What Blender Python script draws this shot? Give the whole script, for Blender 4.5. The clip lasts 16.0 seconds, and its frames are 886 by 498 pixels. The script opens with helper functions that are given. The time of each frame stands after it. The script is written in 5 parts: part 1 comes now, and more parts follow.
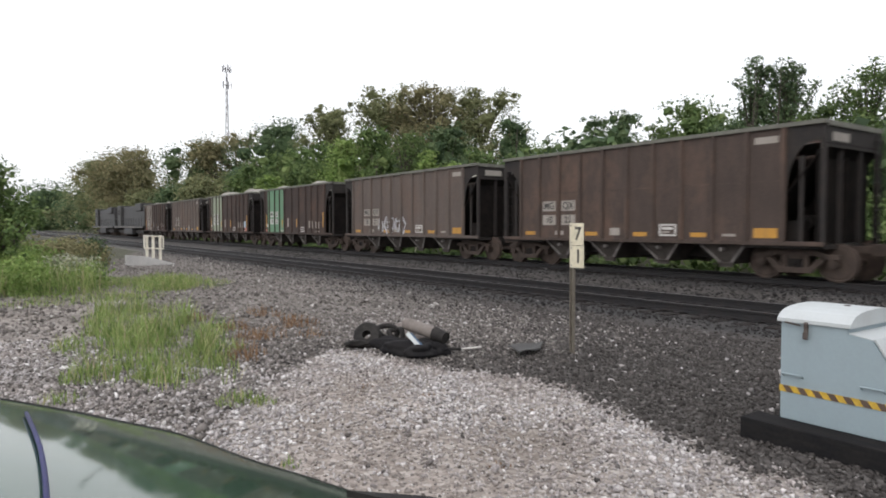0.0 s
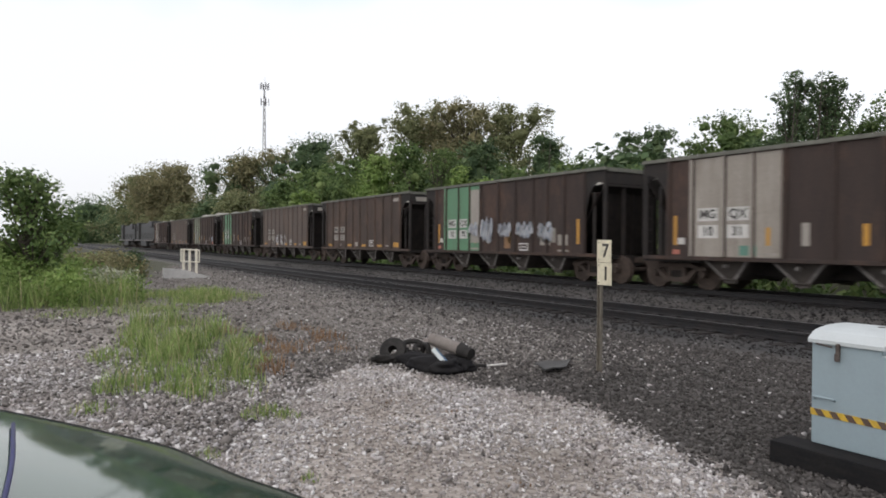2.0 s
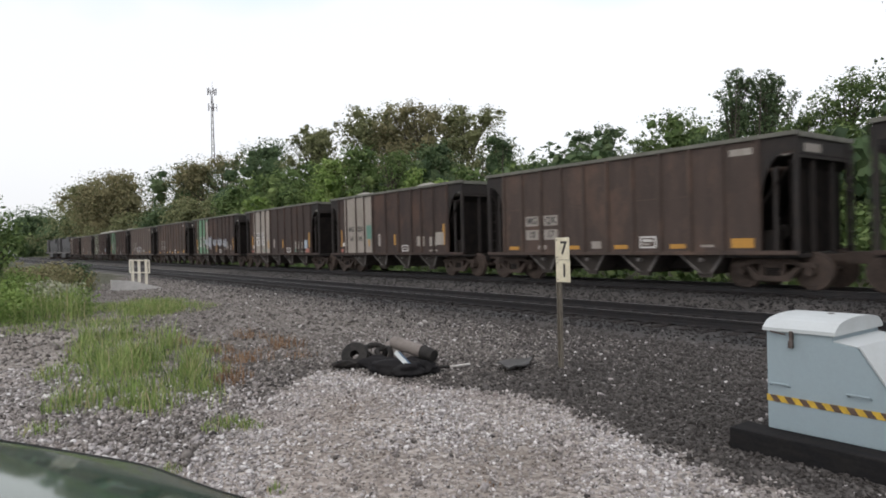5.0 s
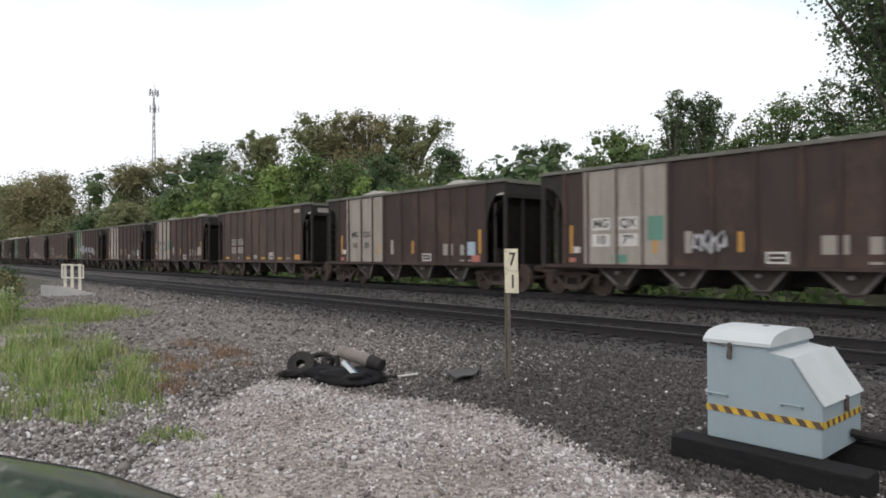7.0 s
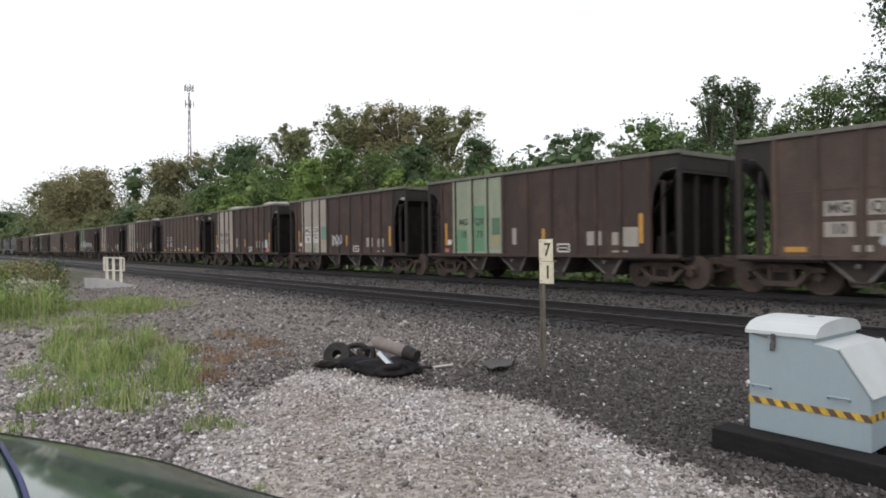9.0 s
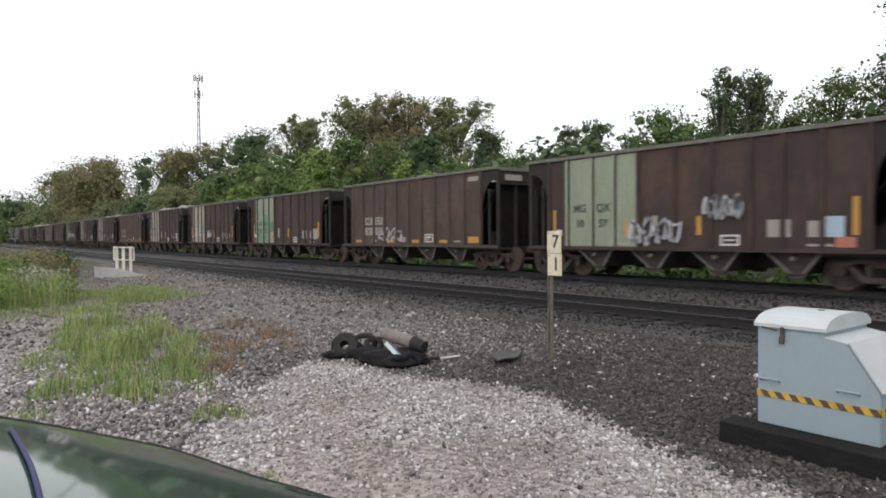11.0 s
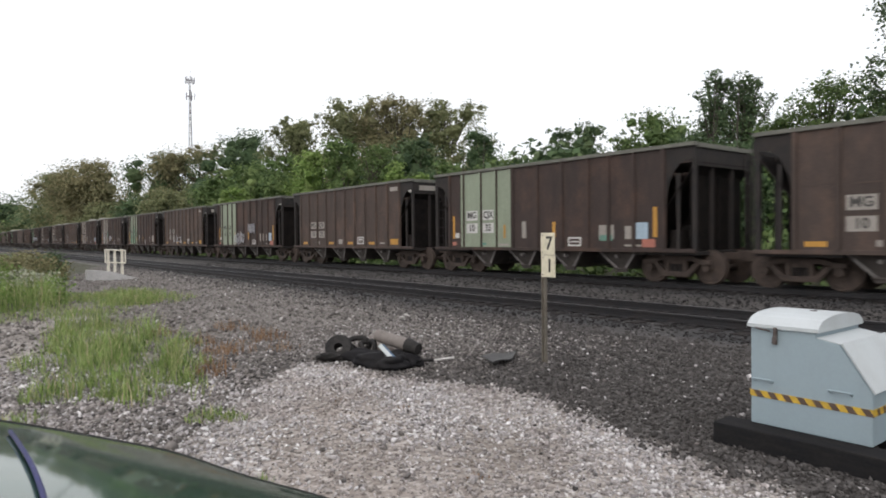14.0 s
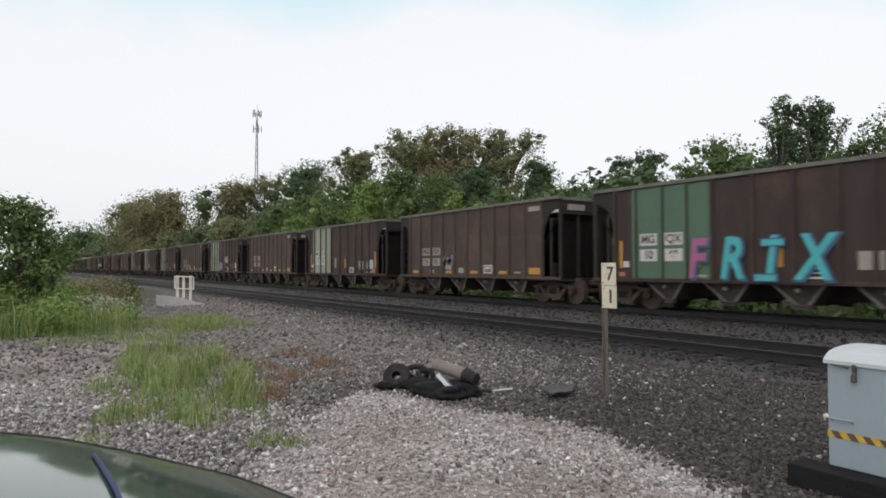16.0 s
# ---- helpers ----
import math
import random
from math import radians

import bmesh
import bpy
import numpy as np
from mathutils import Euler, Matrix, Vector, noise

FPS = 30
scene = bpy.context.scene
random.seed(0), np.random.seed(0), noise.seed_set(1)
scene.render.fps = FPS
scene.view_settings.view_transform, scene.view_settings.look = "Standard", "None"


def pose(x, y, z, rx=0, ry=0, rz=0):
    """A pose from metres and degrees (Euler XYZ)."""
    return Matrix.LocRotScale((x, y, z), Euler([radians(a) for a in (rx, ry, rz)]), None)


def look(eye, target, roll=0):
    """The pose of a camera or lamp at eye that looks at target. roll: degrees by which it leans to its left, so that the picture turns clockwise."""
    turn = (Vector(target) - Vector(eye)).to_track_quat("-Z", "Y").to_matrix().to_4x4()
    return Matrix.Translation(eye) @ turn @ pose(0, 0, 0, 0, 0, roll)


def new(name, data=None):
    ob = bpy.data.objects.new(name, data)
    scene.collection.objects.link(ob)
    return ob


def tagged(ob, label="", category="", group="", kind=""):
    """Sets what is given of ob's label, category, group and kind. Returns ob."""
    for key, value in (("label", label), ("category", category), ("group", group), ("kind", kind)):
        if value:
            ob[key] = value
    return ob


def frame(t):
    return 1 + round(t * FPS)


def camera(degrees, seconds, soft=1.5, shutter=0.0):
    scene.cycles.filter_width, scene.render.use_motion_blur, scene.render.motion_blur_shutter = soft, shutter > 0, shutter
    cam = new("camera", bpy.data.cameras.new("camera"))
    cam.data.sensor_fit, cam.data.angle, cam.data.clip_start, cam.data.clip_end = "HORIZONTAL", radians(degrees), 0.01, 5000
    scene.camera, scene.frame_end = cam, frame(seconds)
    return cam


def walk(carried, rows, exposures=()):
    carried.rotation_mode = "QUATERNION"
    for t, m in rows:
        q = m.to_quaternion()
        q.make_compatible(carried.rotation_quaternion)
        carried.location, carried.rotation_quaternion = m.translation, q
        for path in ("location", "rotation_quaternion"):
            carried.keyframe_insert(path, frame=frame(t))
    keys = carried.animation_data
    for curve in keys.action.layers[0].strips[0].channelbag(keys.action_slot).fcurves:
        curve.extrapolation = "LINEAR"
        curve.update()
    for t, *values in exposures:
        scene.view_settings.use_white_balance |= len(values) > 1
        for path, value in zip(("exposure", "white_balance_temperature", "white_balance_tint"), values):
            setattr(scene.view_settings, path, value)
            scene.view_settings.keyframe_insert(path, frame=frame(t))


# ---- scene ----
# ---- camera ----
cam = camera(68.0, 16.0, soft=1.8, shutter=0.35)
walk(cam, [
    (0, pose(0.012, -0.006, 1.653, 87.99, 0.09, 54.66)),
    (0.5, pose(0.032, 0.040, 1.660, 88.89, 0.12, 56.67)),
    (1, pose(0.050, 0.054, 1.662, 89.09, -0.16, 57.64)),
    (1.5, pose(0.053, 0.055, 1.662, 89.23, -0.38, 57.80)),
    (2, pose(0.068, 0.056, 1.661, 89.32, -0.28, 57.52)),
    (2.5, pose(0.081, 0.064, 1.664, 89.68, 0.21, 56.91)),
    (3, pose(0.088, 0.068, 1.661, 89.85, 0.92, 55.91)),
    (3.5, pose(0.091, 0.070, 1.661, 89.83, 1.17, 54.99)),
    (6, pose(-0.016, 0.010, 1.650, 89.46, 1.27, 51.34)),
    (6.5, pose(-0.008, 0.008, 1.651, 89.87, 0.63, 49.23)),
    (7, pose(-0.001, -0.004, 1.646, 90.29, 0.40, 49.02)),
    (7.5, pose(-0.006, -0.006, 1.643, 90.22, 0.16, 47.76)),
    (8, pose(-0.015, -0.015, 1.643, 90.09, 0.36, 49.55)),
    (8.5, pose(-0.023, -0.017, 1.643, 89.79, 0.61, 50.88)),
    (9, pose(-0.029, -0.027, 1.647, 89.53, 0.77, 51.76)),
    (11.5, pose(-0.032, -0.025, 1.643, 88.73, 0.46, 52.43)),
    (12, pose(-0.030, -0.027, 1.644, 88.70, 0.72, 51.99)),
    (12.5, pose(-0.029, -0.031, 1.645, 88.84, 0.63, 51.31)),
    (13, pose(-0.033, -0.023, 1.644, 89.00, 0.74, 50.92)),
    (13.5, pose(-0.037, -0.021, 1.641, 89.07, 0.68, 50.94)),
    (14, pose(-0.040, -0.035, 1.642, 88.97, 0.56, 51.83)),
    (14.5, pose(-0.049, -0.048, 1.645, 89.32, 0.10, 55.04)),
    (15, pose(-0.044, -0.046, 1.644, 90.55, -0.12, 55.80)),
    (15.5, pose(-0.041, -0.047, 1.644, 91.25, 0.19, 56.55)),
    (16, pose(-0.041, -0.048, 1.649, 91.51, 0.19, 56.85)),
], exposures=((0, 0.24), (1.2, 0.08), (3, -0.03), (6.5, 0.04), (9, 0.14), (12.5, 0.18), (14.5, 0.14), (15.3, -0.12), (16, -0.12)))

# ---- world and sun ----
SUN_ELEV, SUN_AZ = 42.0, -150.0   # degrees; azimuth counted from +Y towards -X
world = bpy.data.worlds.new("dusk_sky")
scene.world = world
world.use_nodes = True
wn, wl = world.node_tree.nodes, world.node_tree.links
sky = wn.new("ShaderNodeTexSky")
sky.sky_type, sky.sun_disc = "NISHITA", False
sky.sun_elevation, sky.sun_rotation = radians(SUN_ELEV), radians(-SUN_AZ)
sky.air_density, sky.dust_density, sky.ozone_density = 1.0, 5.0, 1.0
pale = wn.new("ShaderNodeHueSaturation")
pale.inputs["Saturation"].default_value = 0.3
wl.new(sky.outputs["Color"], pale.inputs["Color"])
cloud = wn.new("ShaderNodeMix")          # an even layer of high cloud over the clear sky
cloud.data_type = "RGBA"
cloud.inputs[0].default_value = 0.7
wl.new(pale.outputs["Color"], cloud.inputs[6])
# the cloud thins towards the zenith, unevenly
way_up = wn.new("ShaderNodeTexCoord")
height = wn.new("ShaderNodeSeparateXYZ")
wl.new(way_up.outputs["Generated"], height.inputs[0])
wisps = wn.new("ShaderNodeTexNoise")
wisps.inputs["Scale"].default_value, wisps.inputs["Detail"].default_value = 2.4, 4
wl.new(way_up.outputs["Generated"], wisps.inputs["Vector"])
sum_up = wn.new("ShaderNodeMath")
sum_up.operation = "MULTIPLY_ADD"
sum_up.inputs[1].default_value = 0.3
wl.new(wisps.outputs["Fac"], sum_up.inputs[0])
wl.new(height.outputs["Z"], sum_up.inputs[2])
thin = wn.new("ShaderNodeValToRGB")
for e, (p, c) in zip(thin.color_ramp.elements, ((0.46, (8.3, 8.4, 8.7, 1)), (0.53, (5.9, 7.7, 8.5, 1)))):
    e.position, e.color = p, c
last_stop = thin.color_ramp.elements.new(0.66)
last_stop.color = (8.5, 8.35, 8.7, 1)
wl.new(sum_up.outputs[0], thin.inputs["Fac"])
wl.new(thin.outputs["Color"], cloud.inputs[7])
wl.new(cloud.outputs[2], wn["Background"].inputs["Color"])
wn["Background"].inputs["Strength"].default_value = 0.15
sun = new("sun", bpy.data.lights.new("sun", "SUN"))
sun.data.energy, sun.data.angle, sun.data.color = 0.5, radians(60), (1.0, 0.95, 0.89)
sun_way = Vector((-math.sin(radians(SUN_AZ)), math.cos(radians(SUN_AZ)), math.tan(radians(SUN_ELEV))))
sun.matrix_world = look(sun_way * 50, (0, 0, 0))


# ---- materials ----
def shader(name, rough=0.8, metal=0.0):
    m = bpy.data.materials.new(name)
    m.use_nodes = True
    b = m.node_tree.nodes["Principled BSDF"]
    b.inputs["Roughness"].default_value, b.inputs["Metallic"].default_value = rough, metal
    return m, m.node_tree.nodes, m.node_tree.links, b


def ramp(n, stops):
    r = n.new("ShaderNodeValToRGB")
    while len(r.color_ramp.elements) < len(stops):
        r.color_ramp.elements.new(0.5)
    for e, (p, c) in zip(r.color_ramp.elements, stops):
        e.position, e.color = p, (*c, 1)
    return r


def noise_at(n, l, scale, detail=5, rough=0.6, stretch=None):
    tc = n.new("ShaderNodeTexCoord")
    out = tc.outputs["Object"]
    info = n.new("ShaderNodeObjectInfo")
    shift = n.new("ShaderNodeVectorMath")
    shift.operation = "MULTIPLY_ADD"
    shift.inputs[1].default_value = (23.0, 41.0, 31.0)
    l.new(info.outputs["Random"], shift.inputs[0])
    l.new(out, shift.inputs[2])
    out = shift.outputs["Vector"]
    if stretch:
        mp = n.new("ShaderNodeMapping")
        mp.inputs["Scale"].default_value = stretch
        l.new(out, mp.inputs["Vector"])
        out = mp.outputs["Vector"]
    t = n.new("ShaderNodeTexNoise")
    t.inputs["Scale"].default_value, t.inputs["Detail"].default_value, t.inputs["Roughness"].default_value = scale, detail, rough
    l.new(out, t.inputs["Vector"])
    return t


def mixed(n, l, fac, a, b, mode="MIX"):
    m = n.new("ShaderNodeMix")
    m.data_type, m.blend_type = "RGBA", mode
    for sock, v in ((m.inputs[0], fac), (m.inputs[6], a), (m.inputs[7], b)):
        if isinstance(v, (int, float)):
            sock.default_value = v
        elif isinstance(v, tuple):
            sock.default_value = (*v, 1)
        else:
            l.new(v, sock)
    return m.outputs[2]


def bumped(n, l, b, height, strength=0.3, distance=0.01):
    bp = n.new("ShaderNodeBump")
    bp.inputs["Strength"].default_value, bp.inputs["Distance"].default_value = strength, distance
    l.new(height, bp.inputs["Height"])
    l.new(bp.outputs["Normal"], b.inputs["Normal"])


def worn(name, base, stain, rough=0.8, metal=0.0, scale=3.0, amount=0.5, streak=None, grain=40.0, bump=0.15, speck=0.18, blotch=None):
    """A surface of one colour with stains at two scales, grain and fine relief."""
    m, n, l, b = shader(name, rough, metal)
    big = noise_at(n, l, scale, 6, 0.65, streak)
    r1 = ramp(n, ((0.5 - amount * 0.3, (0, 0, 0)), (0.5 + 0.25, (1, 1, 1))))
    l.new(big.outputs["Fac"], r1.inputs["Fac"])
    fine = noise_at(n, l, grain, 4, 0.7)
    c = mixed(n, l, r1.outputs["Color"], base, stain)
    if blotch:
        cloudy = noise_at(n, l, 0.55, 7, 0.7, (1, 1, 0.7))
        r3 = ramp(n, ((0.50, (0, 0, 0)), (0.68, (0.8, 0.8, 0.8))))
        l.new(cloudy.outputs["Fac"], r3.inputs["Fac"])
        c = mixed(n, l, r3.outputs["Color"], c, blotch)
    r2 = ramp(n, ((0.3, (1 - speck,) * 3), (0.7, (1 + speck,) * 3)))
    l.new(fine.outputs["Fac"], r2.inputs["Fac"])
    l.new(mixed(n, l, 1.0, c, r2.outputs["Color"], "MULTIPLY"), b.inputs["Base Color"])
    bumped(n, l, b, fine.outputs["Fac"], bump, 0.01)
    return m


def by_island(name, stops, rough=0.9, grain=30.0, through_light=0.0, dust=None):
    """Each loose piece takes its own colour from the stops."""
    m, n, l, b = shader(name, rough)
    g = n.new("ShaderNodeNewGeometry")
    r = ramp(n, stops)
    l.new(g.outputs["Random Per Island"], r.inputs["Fac"])
    fine = noise_at(n, l, grain, 3, 0.6)
    r2 = ramp(n, ((0.3, (0.75, 0.75, 0.75)), (0.7, (1.2, 1.2, 1.2))))
    l.new(fine.outputs["Fac"], r2.inputs["Fac"])
    col = mixed(n, l, 1.0, r.outputs["Color"], r2.outputs["Color"], "MULTIPLY")
    if dust:
        wide = noise_at(n, l, 1.1, 6, 0.7)
        r3 = ramp(n, ((0.36, dust), (0.56, (1.0, 1.0, 1.0))))
        l.new(wide.outputs["Fac"], r3.inputs["Fac"])
        col = mixed(n, l, 1.0, col, r3.outputs["Color"], "MULTIPLY")
    l.new(col, b.inputs["Base Color"])
    b.inputs["Specular IOR Level"].default_value = 0.25
    if through_light:
        t = n.new("ShaderNodeBsdfTranslucent")
        l.new(col, t.inputs["Color"])
        mx = n.new("ShaderNodeMixShader")
        mx.inputs["Fac"].default_value = through_light
        l.new(b.outputs["BSDF"], mx.inputs[1])
        l.new(t.outputs["BSDF"], mx.inputs[2])
        l.new(mx.outputs["Shader"], n["Material Output"].inputs["Surface"])
    return m


def ground_material():
    m, n, l, b = shader("ground_mix", 0.95)
    at = n.new("ShaderNodeAttribute")
    at.attribute_name = "pale_gravel"
    soil = n.new("ShaderNodeAttribute")
    soil.attribute_name = "soil"
    cell = n.new("ShaderNodeTexVoronoi")
    tc = n.new("ShaderNodeTexCoord")
    l.new(tc.outputs["Object"], cell.inputs["Vector"])
    cell.inputs["Scale"].default_value = 24.0
    sep = n.new("ShaderNodeSeparateColor")
    l.new(cell.outputs["Color"], sep.inputs["Color"])
    dark = ramp(n, ((0.0, (0.035, 0.03, 0.028)), (0.55, (0.057, 0.053, 0.051)), (0.96, (0.09, 0.085, 0.082)), (1.0, (0.2, 0.195, 0.19))))
    pale_r = ramp(n, ((0.0, (0.19, 0.17, 0.155)), (0.5, (0.32, 0.29, 0.27)), (1.0, (0.45, 0.43, 0.41))))
    l.new(sep.outputs[0], dark.inputs["Fac"])
    l.new(sep.outputs[0], pale_r.inputs["Fac"])
    big = noise_at(n, l, 0.8, 6, 0.65)
    r = ramp(n, ((0.35, (0.75, 0.72, 0.68)), (0.65, (1.12, 1.1, 1.08))))
    l.new(big.outputs["Fac"], r.inputs["Fac"])
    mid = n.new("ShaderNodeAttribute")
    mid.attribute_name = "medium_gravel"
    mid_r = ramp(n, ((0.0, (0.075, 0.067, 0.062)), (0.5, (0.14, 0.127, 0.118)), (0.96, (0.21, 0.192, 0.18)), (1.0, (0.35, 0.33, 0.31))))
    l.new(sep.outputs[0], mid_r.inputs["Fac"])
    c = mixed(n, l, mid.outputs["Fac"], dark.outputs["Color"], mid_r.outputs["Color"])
    c = mixed(n, l, at.outputs["Fac"], c, pale_r.outputs["Color"])
    sand = n.new("ShaderNodeAttribute")
    sand.attribute_name = "sand"
    sr = ramp(n, ((0.0, (0.19, 0.165, 0.148)), (0.6, (0.28, 0.248, 0.225)), (1.0, (0.38, 0.35, 0.33))))
    l.new(sep.outputs[0], sr.inputs["Fac"])
    c = mixed(n, l, sand.outputs["Fac"], c, sr.outputs["Color"])
    earth = noise_at(n, l, 3.0, 6, 0.7)
    er = ramp(n, ((0.3, (0.03, 0.038, 0.015)), (0.7, (0.07, 0.066, 0.04))))
    l.new(earth.outputs["Fac"], er.inputs["Fac"])
    c = mixed(n, l, soil.outputs["Fac"], c, er.outputs["Color"])
    # darkens the track beds: oil, plus shade of rails and train as colour
    oil_shade = n.new("ShaderNodeAttribute")
    oil_shade.attribute_name = "oil_shade"
    c = mixed(n, l, oil_shade.outputs["Fac"], c, (0.018, 0.019, 0.022))
    l.new(mixed(n, l, 1.0, c, r.outputs["Color"], "MULTIPLY"), b.inputs["Base Color"])
    bumped(n, l, b, cell.outputs["Distance"], 0.7, 0.03)
    return m


def paint(name, colour, rough=0.55, dirt=(0.10, 0.08, 0.06), amount=0.35):
    return worn(name, colour, tuple(0.6 * a + 0.4 * d for a, d in zip(colour, dirt)), rough, 0.0, 2.6, amount + 0.25, (1.6, 1, 0.22), 26.0, 0.08)


M_GROUND = ground_material()
M_PALE_STONE = by_island("pale_gravel_stone", ((0.0, (0.14, 0.128, 0.126)), (0.2, (0.33, 0.307, 0.303)), (0.75, (0.47, 0.445, 0.442)), (1.0, (0.74, 0.72, 0.72))), dust=(0.74, 0.70, 0.67))
M_SANDY_STONE = by_island("dusty_gravel_stone", ((0.0, (0.15, 0.128, 0.115)), (0.4, (0.26, 0.232, 0.215)), (0.85, (0.34, 0.312, 0.295)), (1.0, (0.58, 0.56, 0.55))), dust=(0.8, 0.75, 0.7))
M_TRACK_STONE = by_island("sooty_track_ballast", ((0.0, (0.016, 0.014, 0.014)), (0.6, (0.035, 0.033, 0.033)), (0.985, (0.062, 0.058, 0.058)), (1.0, (0.26, 0.25, 0.25))))
M_DARK_STONE = by_island("grey_ballast_stone", ((0.0, (0.036, 0.032, 0.030)), (0.6, (0.078, 0.071, 0.068)), (0.985, (0.122, 0.113, 0.108)), (1.0, (0.22, 0.21, 0.205))))
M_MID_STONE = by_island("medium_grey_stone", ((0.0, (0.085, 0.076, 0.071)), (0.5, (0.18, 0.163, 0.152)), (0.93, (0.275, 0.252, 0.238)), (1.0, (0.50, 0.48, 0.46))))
M_RAIL = worn("rail_steel_rusty", (0.016, 0.016, 0.018), (0.028, 0.022, 0.021), 0.6, 0.3, 4)
M_RAIL_TOP = worn("rail_head_polished", (0.22, 0.215, 0.22), (0.14, 0.13, 0.125), 0.42, 0.9, 5)
M_TIE = worn("creosoted_tie", (0.018, 0.016, 0.016), (0.04, 0.035, 0.032), 0.9, 0, 5, 0.5, (1, 6, 6))
M_RUST = worn("rusty_brown_steel", (0.053, 0.034, 0.028), (0.026, 0.018, 0.016), 0.82, 0.0, 2.0, 0.9, (1.2, 1, 0.3), 22, blotch=(0.085, 0.047, 0.033))
M_BROWN = worn("faded_brown_paint", (0.074, 0.050, 0.041), (0.040, 0.028, 0.023), 0.78, 0.0, 2.0, 0.9, (1.2, 1, 0.3), 22, blotch=(0.115, 0.070, 0.050))
M_GREYBROWN = worn("dusty_grey_brown_paint", (0.115, 0.090, 0.079), (0.075, 0.058, 0.050), 0.8, 0.0, 1.3, 0.7, (1.2, 1, 0.3), 22, blotch=(0.12, 0.080, 0.062))
M_BLACK = worn("sooty_black_steel", (0.016, 0.014, 0.014), (0.034, 0.025, 0.021), 0.8, 0.1, 3, 0.5, None, 25)
# near-black that paints the shade inside the open end bays
M_BAY_SHADE = worn("end_bay_shade", (0.010, 0.009, 0.009), (0.022, 0.017, 0.015), 0.9, 0.0, 3, 0.5, None, 25)
M_TRUCK = worn("rusty_truck_casting", (0.080, 0.056, 0.045), (0.036, 0.027, 0.023), 0.85, 0.1, 5, 0.6, None, 30)
M_CHUTE = worn("dusty_hopper_chute", (0.075, 0.062, 0.055), (0.035, 0.029, 0.026), 0.85, 0, 3)
M_FLANGE = worn("pale_dusty_flange", (0.24, 0.22, 0.21), (0.11, 0.095, 0.09), 0.8, 0, 6)
M_CHORD = worn("grey_green_top_chord", (0.15, 0.15, 0.125), (0.09, 0.085, 0.075), 0.8, 0, 3)
M_GREEN = paint("faded_green_paint", (0.10, 0.235, 0.135))
M_DEEPGREEN = paint("deep_green_paint", (0.065, 0.14, 0.085))
M_PALEGREEN = paint("pale_green_paint", (0.25, 0.29, 0.21))
M_TAN = paint("weathered_tan_paint", (0.32, 0.285, 0.25), 0.6, (0.05, 0.03, 0.02))
M_WHITE = paint("white_stencil_paint", (0.58, 0.56, 0.54), 0.6, (0.2, 0.17, 0.15), 0.2)
M_DULLWHITE = paint("dull_white_patch", (0.33, 0.30, 0.27), 0.7)
M_YELLOW = paint("orange_yellow_paint", (0.50, 0.25, 0.035), 0.6)
M_TEAL = paint("teal_patch", (0.10, 0.24, 0.19))
M_BLUE = paint("pale_blue_patch", (0.36, 0.46, 0.55))
M_INK = paint("black_lettering", (0.03, 0.03, 0.03), 0.6)
M_SPRAY = paint("white_spray_paint", (0.45, 0.45, 0.48), 0.6)
M_HAZE_SPRAY = paint("pale_blue_spray_paint", (0.26, 0.30, 0.36), 0.6)
M_RUSTSPOT = paint("rusty_orange_patch", (0.24, 0.13, 0.06), 0.7)
M_CYAN = paint("turquoise_spray_paint", (0.05, 0.42, 0.45), 0.5)
M_NAVY = paint("dark_blue_spray_paint", (0.03, 0.09, 0.18), 0.5)
M_PINK = paint("pink_spray_paint", (0.38, 0.10, 0.23), 0.5)
M_REDSPOT = paint("faded_red_patch", (0.42, 0.14, 0.10), 0.6)
M_LOAD = worn("pale_crushed_rock_load", (0.33, 0.315, 0.285), (0.2, 0.185, 0.165), 0.95, 0, 6, 0.5, None, 18, 0.9)
M_SIGN = paint("cream_sign_face", (0.66, 0.61, 0.47), 0.5, (0.3, 0.25, 0.15), 0.2)
M_GALV = worn("galvanised_post", (0.20, 0.18, 0.15), (0.12, 0.10, 0.08), 0.6, 0.4, 8)
M_BOX = worn("pale_grey_blue_box_paint", (0.262, 0.325, 0.355), (0.235, 0.285, 0.305), 0.5, 0.0, 1.5, 0.2, (1, 1, 0.4), 50.0, 0.02, 0.03)
M_LID = worn("white_box_lid_paint", (0.46, 0.49, 0.50), (0.40, 0.42, 0.425), 0.45, 0.0, 2.0, 0.2, None, 50.0, 0.02, 0.03)
M_TAPE_Y = paint("hazard_tape_yellow", (0.62, 0.40, 0.04), 0.45)
M_TAPE_B = paint("hazard_tape_brown", (0.09, 0.055, 0.04), 0.5)
M_LATCH = worn("rusty_latch", (0.06, 0.045, 0.04), (0.13, 0.11, 0.10), 0.7, 0.4, 20)
M_CONCRETE = worn("weathered_concrete", (0.50, 0.49, 0.48), (0.36, 0.35, 0.34), 0.9, 0, 2, 0.5, None, 20, 0.3)
M_RAILING = paint("white_handrail_paint", (0.74, 0.70, 0.60), 0.5, (0.4, 0.35, 0.25), 0.12)
M_RUBBER = worn("black_rubber", (0.018, 0.017, 0.017), (0.04, 0.037, 0.035), 0.65, 0, 8)
M_CLOTH = worn("black_plastic_sheet", (0.010, 0.0095, 0.011), (0.02, 0.019, 0.019), 0.75, 0, 6)
M_CORD = worn("dark_blue_cord", (0.008, 0.008, 0.07), (0.012, 0.012, 0.11), 0.55)
M_PIPE = worn("grey_brown_pipe", (0.19, 0.165, 0.15), (0.12, 0.10, 0.09), 0.7, 0, 6)
M_MAT = worn("dark_grey_mat", (0.055, 0.054, 0.054), (0.075, 0.072, 0.07), 0.9, 0, 6)
